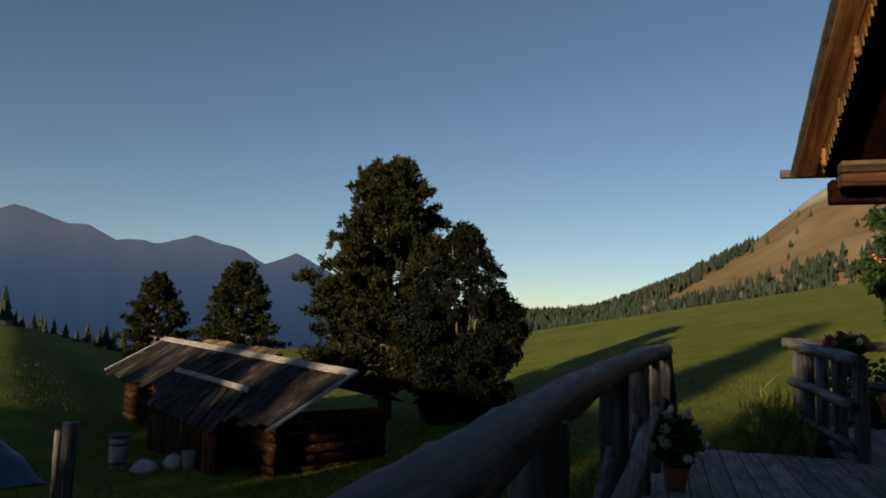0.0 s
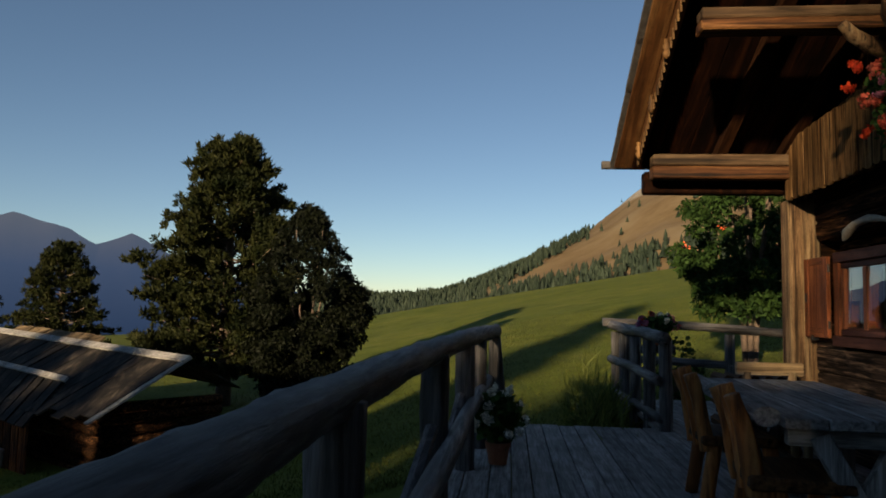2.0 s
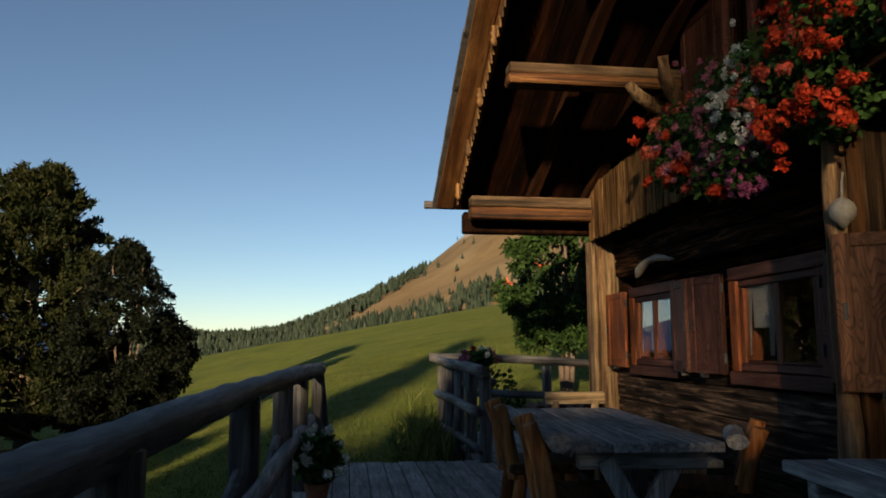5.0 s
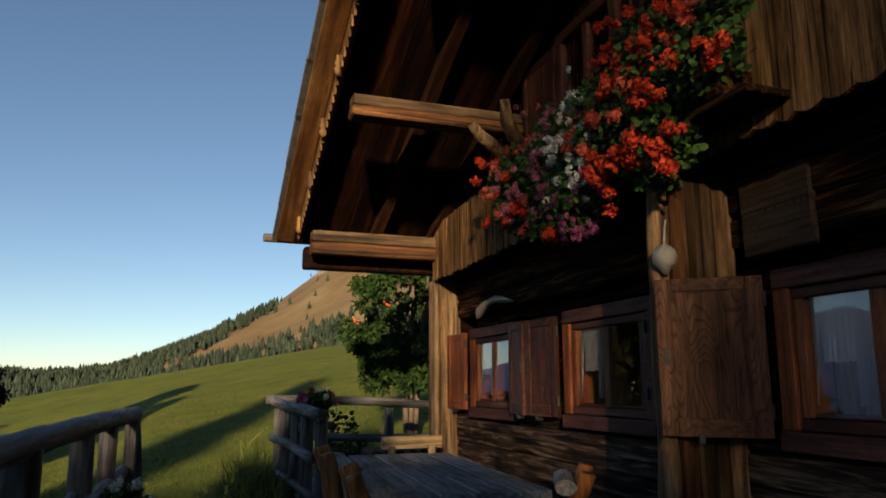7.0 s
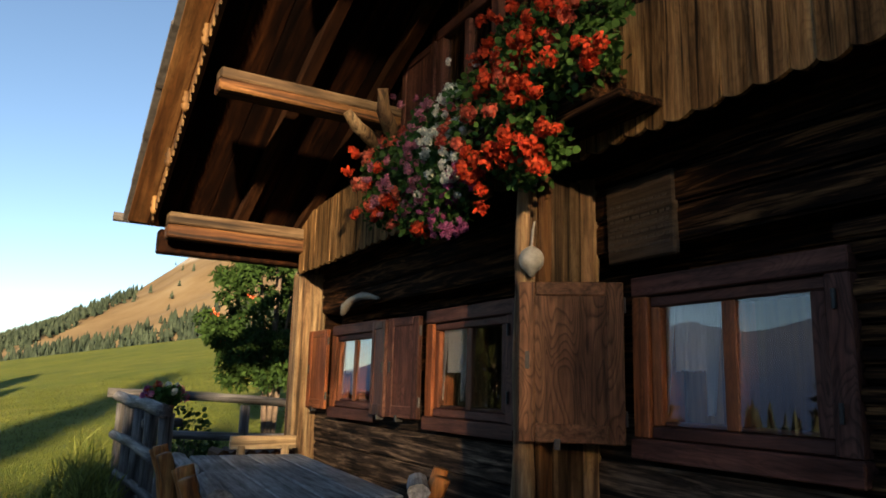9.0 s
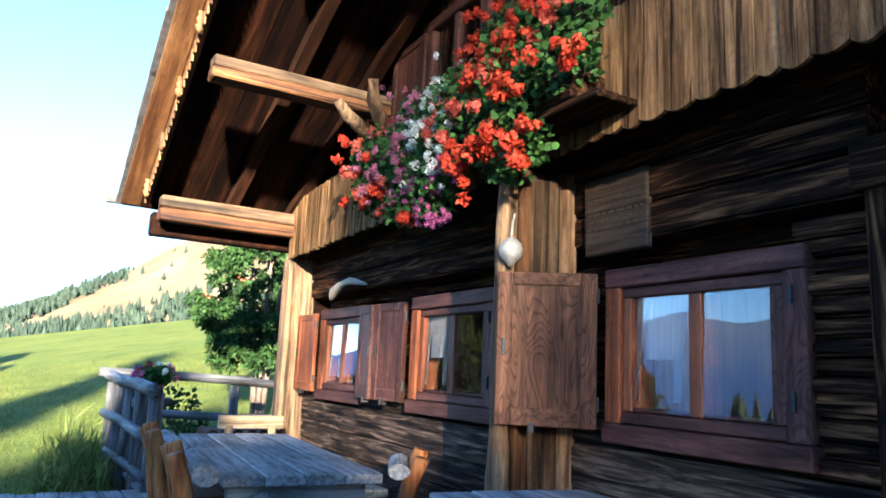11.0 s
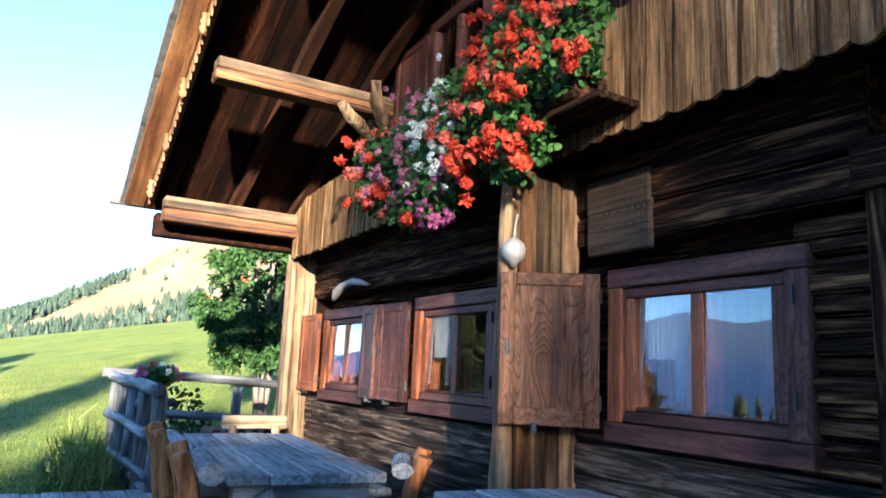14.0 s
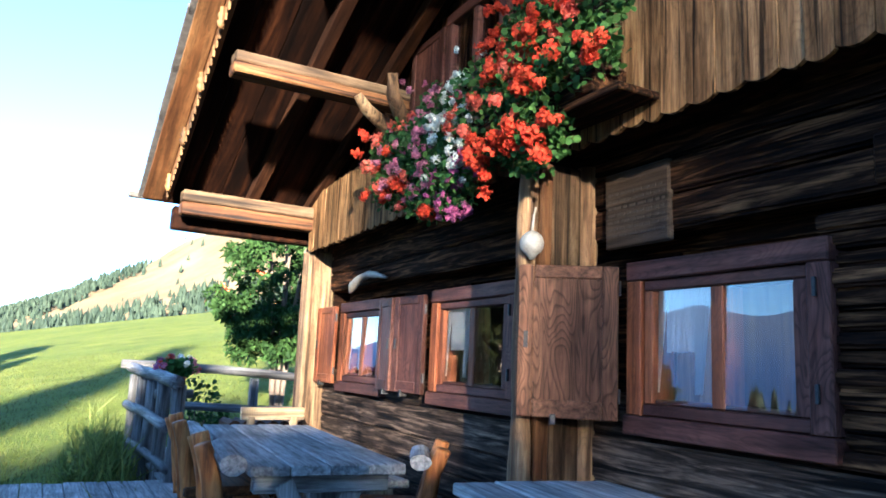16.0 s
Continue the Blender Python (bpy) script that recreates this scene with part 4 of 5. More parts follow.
slate = thing("slate_tile", (-0.06, 3.55, 2.05), "small dark slate hung on the logs", "slate")
part("tile", box(-0.07, -0.05, 3.45, 3.6, 2.0, 2.2, 0.003), SHINGLE, slate)


# ---- plants ----
def petal_cluster(mat, r, seed, n=80):
    """A round head of small petals about the origin."""
    g = np.random.default_rng(seed)
    d = unit(g.normal(size=(n, 3)))
    d[:, 2] = np.abs(d[:, 2]) * 0.9 + d[:, 2] * 0.1
    c = d * r * g.uniform(0.45, 0.95, (n, 1))
    ups = unit(g.normal(size=(n, 3)) * 0.8 + np.cross(d, g.normal(size=(n, 3))))
    return blades(c, d, ups, g.uniform(0.75, 1.1, n) * r * 0.42, g.uniform(0.75, 1.1, n) * r * 0.36, mat, "bloom", 0.5, ROUND)


BLOOMS = {c: [petal_cluster(PETAL[c], 0.04, 10 * i + s) for s in range(3)] for i, c in enumerate(PETAL)}


def bloom(root, colour, at, size, k):
    ob = part("bloom", BLOOMS[colour][k % 3], None, root)
    ob.matrix_basis = Matrix.Translation(at) @ Euler((k * 1.7, k * 0.9, k * 2.3)).to_matrix().to_4x4() @ Matrix.Scale(size, 4)
    return ob


def leaf_mass(centres, size, mat, name, seed):
    """Round lobed leaves about the given places."""
    g = np.random.default_rng(seed)
    n = len(centres)
    nor = unit(g.normal(size=(n, 3)) + np.array([-0.5, -0.3, 0.7]))
    ups = unit(np.cross(nor, g.normal(size=(n, 3))))
    s = g.uniform(0.7, 1.25, n) * size
    return blades(centres, nor, ups, s, s * 0.95, mat, name, 0.35, ROUND)


def in_blobs(blobs, n, seed):
    """Points scattered through ellipsoids (centre, radii)."""
    g = np.random.default_rng(seed)
    w = np.array([r[0] * r[1] * r[2] for _, r in blobs]) ** 0.6
    pick = g.choice(len(blobs), n, p=w / w.sum())
    d = unit(g.normal(size=(n, 3))) * g.uniform(0.25, 1.0, (n, 1)) ** 0.5
    c = np.array([b[0] for b in blobs])[pick]
    r = np.array([b[1] for b in blobs])[pick]
    return c + d * r


flowers = thing("flower_box", (-0.5, 3.4, 2.42), "overflowing window box of red, pink and white geraniums", "flower box")
part("shelf", box(-0.56, BX - 0.012, 2.24, 4.72, 2.42, 2.455, 0.006), LOG["y"], flowers)
part("trough", box(-0.565, -0.36, 2.4, 4.65, 2.457, 2.6, 0.01), LOG["y"], flowers)
part("soil", box(-0.545, -0.38, 2.42, 4.63, 2.598, 2.615, 0), SOIL, flowers)
blobs = [((-0.55, 2.35, 2.62), (0.17, 0.25, 0.2)), ((-0.58, 2.7, 2.62), (0.2, 0.3, 0.38)), ((-0.6, 2.65, 2.3), (0.16, 0.26, 0.2)), ((-0.52, 2.8, 2.92), (0.15, 0.26, 0.18)),
         ((-0.58, 3.15, 2.55), (0.2, 0.3, 0.34)), ((-0.62, 3.4, 2.3), (0.16, 0.3, 0.26)), ((-0.58, 3.7, 2.5), (0.2, 0.32, 0.33)), ((-0.6, 3.75, 2.25), (0.15, 0.26, 0.22)),
         ((-0.56, 4.2, 2.6), (0.18, 0.32, 0.26)), ((-0.58, 4.3, 2.4), (0.15, 0.28, 0.22)), ((-0.5, 4.65, 2.68), (0.13, 0.2, 0.15)), ((-0.5, 3.95, 2.85), (0.1, 0.12, 0.17)),
         ((-0.52, 2.25, 2.85), (0.12, 0.2, 0.13))]
blobs = [((x, 0.27 + 0.954 * y, z + 0.04), r) for (x, y, z), r in blobs]
foliage = part("foliage", leaf_mass(in_blobs(blobs, 9000, 5), 0.033, GERANIUM, "foliage", 6), None, flowers)
frng = random.Random(12)
PATCHES = [  # colour, how many, (y, z) centre, spread
    ("red", 16, (2.5, 2.24), (0.17, 0.1)), ("red", 9, (2.88, 2.2), (0.16, 0.1)), ("red", 16, (2.82, 2.78), (0.2, 0.14)), ("coral", 12, (2.78, 2.56), (0.2, 0.14)), ("red", 5, (2.1, 2.52), (0.05, 0.04)),
    ("red", 6, (2.42, 2.55), (0.14, 0.1)), ("red", 7, (2.45, 2.86), (0.15, 0.1)), ("coral", 8, (3.15, 2.5), (0.14, 0.18)), ("red", 5, (3.0, 2.95), (0.16, 0.08)), ("coral", 4, (2.2, 2.85), (0.12, 0.08)),
    ("white", 24, (3.36, 2.62), (0.13, 0.24)), ("white", 9, (3.2, 2.32), (0.14, 0.1)),
    ("pink", 20, (3.62, 2.5), (0.18, 0.2)), ("magenta", 11, (3.36, 2.16), (0.15, 0.1)), ("magenta", 6, (3.12, 2.24), (0.08, 0.06)), ("pink", 9, (3.8, 2.25), (0.16, 0.1)), ("magenta", 7, (3.3, 2.03), (0.14, 0.05)),
    ("coral", 9, (4.25, 2.6), (0.22, 0.14)), ("red", 8, (4.2, 2.36), (0.2, 0.12)), ("pink", 9, (4.1, 2.5), (0.2, 0.14)), ("red", 3, (3.7, 2.07), (0.08, 0.04)), ("red", 3, (4.75, 2.75), (0.08, 0.06)),
    ("pink", 2, (4.0, 3.0), (0.05, 0.04)), ("coral", 5, (3.95, 2.28), (0.15, 0.08))]
k = 0
for colour, count, (cy, cz), (sy, sz) in PATCHES:
    for _ in range(int(count * {"red": 1.05, "coral": 1.05, "white": 1.7}.get(colour, 1.6))):
        y = 0.27 + 0.954 * frng.gauss(cy, sy * 0.72)
        z = 0.05 + frng.gauss(cz, sz * 0.75)
        x = -0.66 - 0.1 * math.exp(-((z - 2.45) / 0.3) ** 2) + frng.uniform(-0.04, 0.08)
        bloom(foliage, colour, (x, y, z), frng.uniform(1.0, 1.5) if colour in ("red", "coral") else frng.uniform(0.6, 0.95), k)
        k += 1


def make_pot(at, r, h, plant_r, plant_h, colours, label, seed, count):
    root = thing("flower_pot", at, label, "flower pot")
    x, y, z = at
    bm = tube([(x, y, z), (x, y, z + h * 0.75), (x, y, z + h * 0.76), (x, y, z + h)], [r * 0.7, r * 0.93, r, r * 1.03], 18)
    part("pot", bm, TERRACOTTA, root)
    part("soil", tube([(x, y, z + h), (x, y, z + h + 0.004)], [r * 0.9] * 2, 14), SOIL, root)
    c = (x, y, z + h + plant_h * 0.5)
    leaves = part("foliage", leaf_mass(in_blobs([(c, (plant_r, plant_r, plant_h * 0.55))], 700, seed), 0.055, GERANIUM, "foliage", seed + 1), None, root)
    g = random.Random(seed)
    for k in range(count):
        a, u = g.uniform(0, 6.28), g.uniform(-0.6, 1)
        q = math.sqrt(max(0, 1 - u * u))
        bloom(leaves, g.choice(colours), (c[0] + 1.15 * plant_r * q * math.cos(a), c[1] + 1.15 * plant_r * q * math.sin(a), c[2] + plant_h * 0.66 * u), g.uniform(1.0, 1.5), k)
    return root


make_pot((-3.0, 5.72, 0.006), 0.1, 0.17, 0.18, 0.36, ["white"], "terracotta pot of white flowers on the planks", 21, 22)
make_pot((-1.2, 8.58, 0.835), 0.11, 0.14, 0.19, 0.19, ["pink", "white", "magenta", "red"], "terracotta pot of pink and white geraniums on the railing", 22, 24)


def make_shrub(at, radii, count, size, mat, label, seed, name="shrub"):
    root = thing(name, at, label, "shrub")
    c = (at[0], at[1], at[2] + radii[2] * 0.8)
    g = np.random.default_rng(seed)
    pts = in_blobs([(c, radii), ((c[0] + radii[0] * 0.5, c[1], c[2] * 0.7), (radii[0] * 0.7, radii[1], radii[2] * 0.6))], count, seed)
    pts[:, 2] = np.maximum(pts[:, 2], at[2] + 0.03)
    part("leaves", leaf_mass(pts, size, mat, "leaves", seed), None, root)
    for k in range(9):
        a = 6.28 * k / 9
        part("stem", tube([(at[0], at[1], at[2] - 0.05), (at[0] + radii[0] * 0.5 * math.cos(a), at[1] + radii[1] * 0.5 * math.sin(a), at[2] + radii[2] * 1.3)], [0.012, 0.004], 5), BARK, root)
    return root


weeds = thing("weeds", (-2.0, 9.3, ground_height(-2.0, 9.3)), "tall green and yellow weeds beside the terrace", "weeds")
wg = np.random.default_rng(31)
nw = 3200
wc = np.stack([wg.normal(-1.85, 0.2, nw), wg.normal(9.2, 0.6, nw), np.zeros(nw)], 1)
wc[:, 2] = [ground_height(a, b) for a, b, _ in wc]
wh = (0.2 + 0.8 * wg.uniform(0, 1, nw) ** 2) * np.exp(-((wc[:, 0] + 1.85) / 0.4) ** 2)
wc[:, 2] += wg.uniform(0, 0.6, nw) * wh
part("stems", blades(wc, unit(wg.normal(size=(nw, 3)) * np.array([1, 1, 0.2])), unit(wg.normal(size=(nw, 3)) * 0.4 + np.array([0, 0, 1.0])), wh * 0.45 + 0.05, wh * 0.012 + 0.007, WEED, "stems", 0.5), None, weeds)
make_shrub((-1.95, 9.05, ground_height(-1.95, 9.05)), (0.28, 0.5, 0.3), 1500, 0.04, WEED, "low leafy weeds beside the terrace", 33, "weed_bush")
make_shrub((-0.45, 11.1, ground_height(-0.45, 11.1)), (0.4, 0.35, 0.55), 420, 0.07, LEAF, "leafy bush behind the railing", 32)


def stone_pine(at, height, spread, seed, label, name="pine_tree", density=1.0, lean=(0, 0), per=13, tuft=0.03):
    """Broad conifer: trunk, limbs and tufts of needles in upturned clumps."""
    g = np.random.default_rng(seed)
    root = thing(name, at, label, "tree")
    x, y, z = at
    tr = [(x + lean[0] * t, y + lean[1] * t, z - 0.3 + height * t) for t in np.linspace(0, 0.95, 9)]
    part("trunk", tube(tr, [spread * 0.085 * (1 - 0.9 * t) + 0.02 for t in np.linspace(0, 1, 9)], 9, 0.15), BARK, root, smooth=True)
    clumps, dirs = [], []
    limbs = bmesh.new()
    nl = int(95 * density)
    for k in range(nl):
        t = 0.1 + 0.88 * (k + g.uniform(0, 1)) / nl
        r = spread * (0.62 + 0.38 * math.sin(min(1.0, t / 0.32) * math.pi / 2)) * (1 - max(0, t - 0.3) / 0.72) ** 0.62 * g.uniform(0.72, 1.08)
        a = k * 2.4 + g.uniform(-0.4, 0.4)
        base = Vector((x + lean[0] * t, y + lean[1] * t, z + height * t * 0.93))
        out = Vector((math.cos(a), math.sin(a), 0))
        tip = base + out * r + Vector((0, 0, r * g.uniform(0.1, 0.4)))
        tube([base, base.lerp(tip, 0.5) - Vector((0, 0, r * 0.08)), tip], [0.05 * (1 - t) + 0.015, 0.03 * (1 - t) + 0.01, 0.008], 5, 0, limbs)
        m = int(26 * density * (0.5 + r / spread))
        for _ in range(m):
            u = g.uniform(0.25, 1.0) ** 0.7
            p = base.lerp(tip, u) + Vector(g.normal(size=3) * np.array([0.16, 0.16, 0.13]) * spread * 0.55 * (1.15 - 0.6 * u))
            clumps.append(p)
            dirs.append((out * 0.55 + Vector((0, 0, 0.8))).normalized())
    part("branchwork", limbs, BARK, root)
    c, d = np.array(clumps), np.array(dirs)
    cc = np.repeat(c, per, 0)
    dd = unit(np.repeat(d, per, 0) + g.normal(size=(len(cc), 3)) * 0.62)
    nn = unit(g.normal(size=(len(cc), 3)))
    size = height * tuft
    part("crown", blades(cc + g.normal(size=cc.shape) * size * 0.22, nn, dd, g.uniform(0.7, 1.3, len(cc)) * size, g.uniform(0.8, 1.2, len(cc)) * size * 0.3, NEEDLE, "crown", 0.2), None, root)
    return root


EGG = [(0, 0.45), (0.15, 0.75), (0.4, 1.0), (0.65, 0.9), (0.85, 0.6), (1, 0.2)]
SPIRE = [(0, 0.55), (0.12, 0.85), (0.35, 1.05), (0.55, 1.0), (0.7, 0.72), (0.85, 0.42), (1, 0.08)]


def rowan(at, height, spread, seed, label, name="rowan_tree", mat=None, leaf=0.1, berries=26, count=5200, low=0.22, lobes=64, profile=EGG):
    """Many-stemmed broadleaf tree with small leaves."""
    g = np.random.default_rng(seed)
    root = thing(name, at, label, "tree")
    x, y, z = at
    tips = []
    for k in range(6):
        a = k * 1.05 + 0.3
        p = [(x + 0.05 * math.cos(a), y + 0.05 * math.sin(a), z - 0.2), (x + spread * 0.15 * math.cos(a), y + spread * 0.15 * math.sin(a), z + height * 0.35),
             (x + spread * 0.42 * math.cos(a), y + spread * 0.42 * math.sin(a), z + height * 0.85)]
        part("stem", tube(fine_line(p, 4), [0.055 - 0.005 * i for i in range(9)], 7, 0.1, seed=k), BARK, root, smooth=True)
        tips.append(p[-1])
    blobs = []
    for k in range(lobes):
        t = g.uniform(low, 0.98)
        a = g.uniform(0, 6.28)
        r = spread * along(t, profile) * g.uniform(0.25, 1.0) ** 0.6
        q = spread * g.uniform(0.12, 0.24) * (1.15 - 0.75 * t)
        blobs.append(((x + r * math.cos(a), y + r * math.sin(a), z + height * t), (q, q, q * g.uniform(0.7, 1.2))))
    pts = in_blobs(blobs, count, seed)
    nor = unit(g.normal(size=(count, 3)) + np.array([0, 0, 0.8]))
    ups = unit(g.normal(size=(count, 3)) + np.array([0, 0, -0.7]))
    part("crown", blades(pts, nor, ups, g.uniform(0.7, 1.3, count) * leaf, g.uniform(0.7, 1.2, count) * leaf * 0.42, mat or LEAF, "crown", 0.3), None, root)
    if berries:
        bm = bmesh.new()
        for k in range(berries):
            c = Vector(pts[k * 37 % count])
            for _ in range(7):
                bmesh.ops.create_icosphere(bm, subdivisions=1, radius=0.022, matrix=Matrix.Translation(c + Vector(g.normal(size=3)) * 0.04))
        tagged(part("berries", bm, BERRY, root, "clusters of red berries"), kind="stuff")
    return root


def at_ground(x, y, dz=0.0):
    return (x, y, ground_height(x, y) + dz)


def tall(x, y, top):
    """Height of a tree there whose tip reaches top."""
    return (top - ground_height(x, y)) / 0.97


stone_pine(at_ground(-11.5, 21.3), tall(-11.5, 21.3, 6.6), 2.85, 41, "tall dark stone pine behind the old shed", density=1.15, per=26, tuft=0.021)
rowan(at_ground(-8.75, 20.3), tall(-8.75, 20.3, 4.0), 1.75, 47, "leafy tree beside the stone pine, shade put into its leaf colour", "broadleaf_tree", SHADED_LEAF, 0.13, 0, 60000, 0.04, 260, SPIRE)
stone_pine(at_ground(-25.0, 27.3), tall(-25.0, 27.3, 3.15), 1.65, 43, "young stone pine beyond the shed", density=0.8, per=22, tuft=0.026)
stone_pine(at_ground(-20.2, 26.44), tall(-20.2, 26.44, 3.6), 1.95, 44, "rounded stone pine beyond the shed", density=0.85, per=22, tuft=0.026)
stone_pine(at_ground(-31.0, 21.0), 5.0, 1.5, 45, "stone pine on the slope below the terrace", density=0.6)
rowan(at_ground(1.1, 12.5), 4.7, 1.22, 46, "rowan tree with red berries behind the hut", count=24000, leaf=0.115, low=0.24, lobes=240)
# unseen trees, added behind the terrace to shade it from the low sun
stone_pine(at_ground(-13.8, -13.5), 14.0, 1.3, 51, "unseen tall stone pine behind the terrace, added for its shadow", density=0.8)
stone_pine(at_ground(-24.5, -14.0), 10.0, 1.9, 50, "unseen tall stone pine behind the terrace, added for its shadow", density=0.9)
for i, (x, top) in enumerate(((-13.2, 5.1), (-12.0, 5.2), (-10.8, 5.6), (-9.8, 5.9), (-9.2, 6.5), (-8.6, 6.3), (-7.4, 4.75), (-6.8, 4.6), (-6.2, 4.1), (-5.35, 5.6), (-4.8, 6.1), (-4.0, 6.0), (-2.9, 4.2), (-1.8, 4.4), (-0.6, 4.2), (0.6, 4.4),
                              (-15.2, 5.8), (-17.8, 6.2), (-20.2, 6.4), (-22.8, 6.6), (-25.4, 6.6), (-28.0, 6.4), (-31.0, 4.2), (-34.0, 4.6), (-37.5, 4.4))):
    base = at_ground(x, -13.0 - 0.7 * (i % 2))
    stone_pine(base, (top - base[2]) / 0.97, 0.8 if x in (-8.6, -5.35) else 1.2 if x > -13.5 else 2.0, 52 + i, "unseen young stone pine behind the terrace, added for shade", density=0.7)

# unseen larches, added to weaken the sunlight on the hut front
stone_pine(at_ground(-18.1, -45.0), tall(-18.1, -45.0, 17.0), 2.3, 120, "unseen tall thin larch far behind the terrace, added to filter the sun", "sun_filter_larch", density=0.72, per=32, tuft=0.012)
stone_pine(at_ground(-16.6, -46.0), tall(-16.6, -46.0, 16.5), 2.1, 121, "unseen tall larch far behind the terrace, added to filter the sun", "sun_filter_larch", density=0.85, per=30, tuft=0.014)


# ---- old shed ----
def make_shed():
    A, B = Vector((-18.27, 19.46, 0.41)), Vector((-8.69, 12.6, 0.19))
    along_r = (B - A).normalized()
    out = Vector((-0.56, -0.83, 0)) * 1.79 + Vector((0, 0, -0.98))
    back = Vector((0.56, 0.83, 0)) * 1.7 + Vector((0, 0, -0.9))
    root = thing("old_shed", (-14, 15, ground_height(-14, 15)), "old log shed with a sagging board roof", "shed")
    L = (B - A).length
    n = 30
    up = out.cross(along_r).normalized()
    up = up if up.z > 0 else -up
    g = random.Random(77)

    def quad_slab(p, q, d, thick, over=0.0):
        bm = bmesh.new()
        vs = [p, q, q + d, p + d]
        lo = [bm.verts.new(v) for v in vs]
        hi = [bm.verts.new(v + up * thick) for v in vs]
        bm.faces.new(lo)
        bm.faces.new(list(reversed(hi)))
        for i in range(4):
            bm.faces.new((lo[i], lo[(i + 1) % 4], hi[(i + 1) % 4], hi[i]))
        return bm
    for i in range(n):
        p, q = A + along_r * (L * i / n + 0.01), A + along_r * (L * (i + 1) / n - 0.01)
        lift = up * g.uniform(0, 0.035)
        part("roof_board", quad_slab(p + lift, q + lift, out * g.uniform(0.93, 1.07), 0.03), SHEDROOF, root)
        part("roof_board", quad_slab(p - back * 0.02, q - back * 0.02, back * 0.7, 0.03), SHEDROOF, root)
    part("ridge_board", quad_slab(A - along_r * 0.2 + up * 0.05, B + along_r * 0.15 + up * 0.05, out * 0.09, 0.04), GREY["x"], root)
    part("verge_board", quad_slab(B + along_r * 0.02 + up * 0.03, B + along_r * 0.16 + up * 0.03, out, 0.03), GREY["x"], root)
    part("verge_board", quad_slab(A - along_r * 0.16 + up * 0.03, A - along_r * 0.02 + up * 0.03, out, 0.03), GREY["x"], root)
    # straw-strewn boards of the rear roof, rising over the ridge
    for i in range(10):
        u0, u1 = 0.26 + 0.042 * i, 0.26 + 0.042 * (i + 1) - 0.002
        p, q = A + along_r * (L * u0) - out * 0.12 + Vector((0, 0, 0.02)), A + along_r * (L * u1) - out * 0.12 + Vector((0, 0, 0.02))
        part("rear_board", quad_slab(p + up * g.uniform(0.0, 0.04), q + up * g.uniform(0.0, 0.04), out * 0.13 + Vector((0, 0, -0.02)), 0.035), STRAW, root, "straw-coloured rear roof boards")
    # walls of stacked logs
    ins, low = 0.45, -3.6
    a2, b2 = A + along_r * 0.9 + out * 0.72, B - along_r * 0.9 + out * 0.72
    for k in range(15):
        zz = low + 0.2 * k
        p, q = Vector((a2.x, a2.y, zz)), Vector((b2.x, b2.y, zz))
        part("log", tube(smooth_line(p - along_r * 0.25, q + along_r * 0.25, 10, 0.03, k), [0.105] * 11, 8, 0.1), LOG["x"], root, smooth=True)
        e, f2 = A + along_r * 0.9 + out * 0.75, A + along_r * 0.9 + back * 0.75
        part("log", tube([(e.x, e.y, zz + 0.1), (f2.x, f2.y, zz + 0.1)], [0.105, 0.1], 8, 0.1), LOG["y"], root, smooth=True)
        e, f2 = B - along_r * 0.9 + out * 0.75, B - along_r * 0.9 + back * 0.75
        part("log", tube([(e.x, e.y, zz + 0.1), (f2.x, f2.y, zz + 0.1)], [0.105, 0.1], 8, 0.1), LOG["y"], root, smooth=True)
    # lean-to over the entrance
    C = A + along_r * 5.0 + out * 0.62 + up * 0.1
    D = C + along_r * 4.5
    d2 = Vector((0.1, -1.3, -0.72))
    for i in range(11):
        p, q = C.lerp(D, i / 11), C.lerp(D, (i + 1) / 11 - 0.01)
        part("porch_board", quad_slab(p + up * g.uniform(0, 0.03), q + up * g.uniform(0, 0.03), d2, 0.03), SHEDROOF, root)
    part("porch_ridge", quad_slab(C - along_r * 0.1 + up * 0.05, D + along_r * 0.1 + up * 0.05, d2 * 0.1, 0.04), GREY["x"], root)
    E0, F0 = C + d2 * 0.9, D + d2 * 0.9
    for i in range(12):
        p, q = E0.lerp(F0, i / 12 + 0.005), E0.lerp(F0, (i + 1) / 12 - 0.005)
        bm = bmesh.new()
        nrm = Vector((-0.56, -0.83, 0)) * 0.03
        pts = [Vector((p.x, p.y, -3.4)), Vector((q.x, q.y, -3.4)), Vector((q.x, q.y, q.z)), Vector((p.x, p.y, p.z))]
        lo = [bm.verts.new(v) for v in pts]
        hi = [bm.verts.new(v + nrm) for v in pts]
        bm.faces.new(lo)
        bm.faces.new(list(reversed(hi)))
        for j in range(4):
            bm.faces.new((lo[j], lo[(j + 1) % 4], hi[(j + 1) % 4], hi[j]))
        part("wall_board", bm, LOG["z"], root)
    return root


make_shed()
for i, (x, y, h, r) in enumerate(((-10.9, 8.0, 1.3, 0.1), (-11.25, 8.15, 1.15, 0.05))):
    ob = thing("fence_post", at_ground(x, y), "weathered wooden fence post in the grass", "fence post")
    part("post", tube(smooth_line(at_ground(x, y, -0.3), at_ground(x + 0.04, y, h), 8, 0.015, i), [r] * 9, 9, 0.14), RAIL["z"], ob, smooth=True)
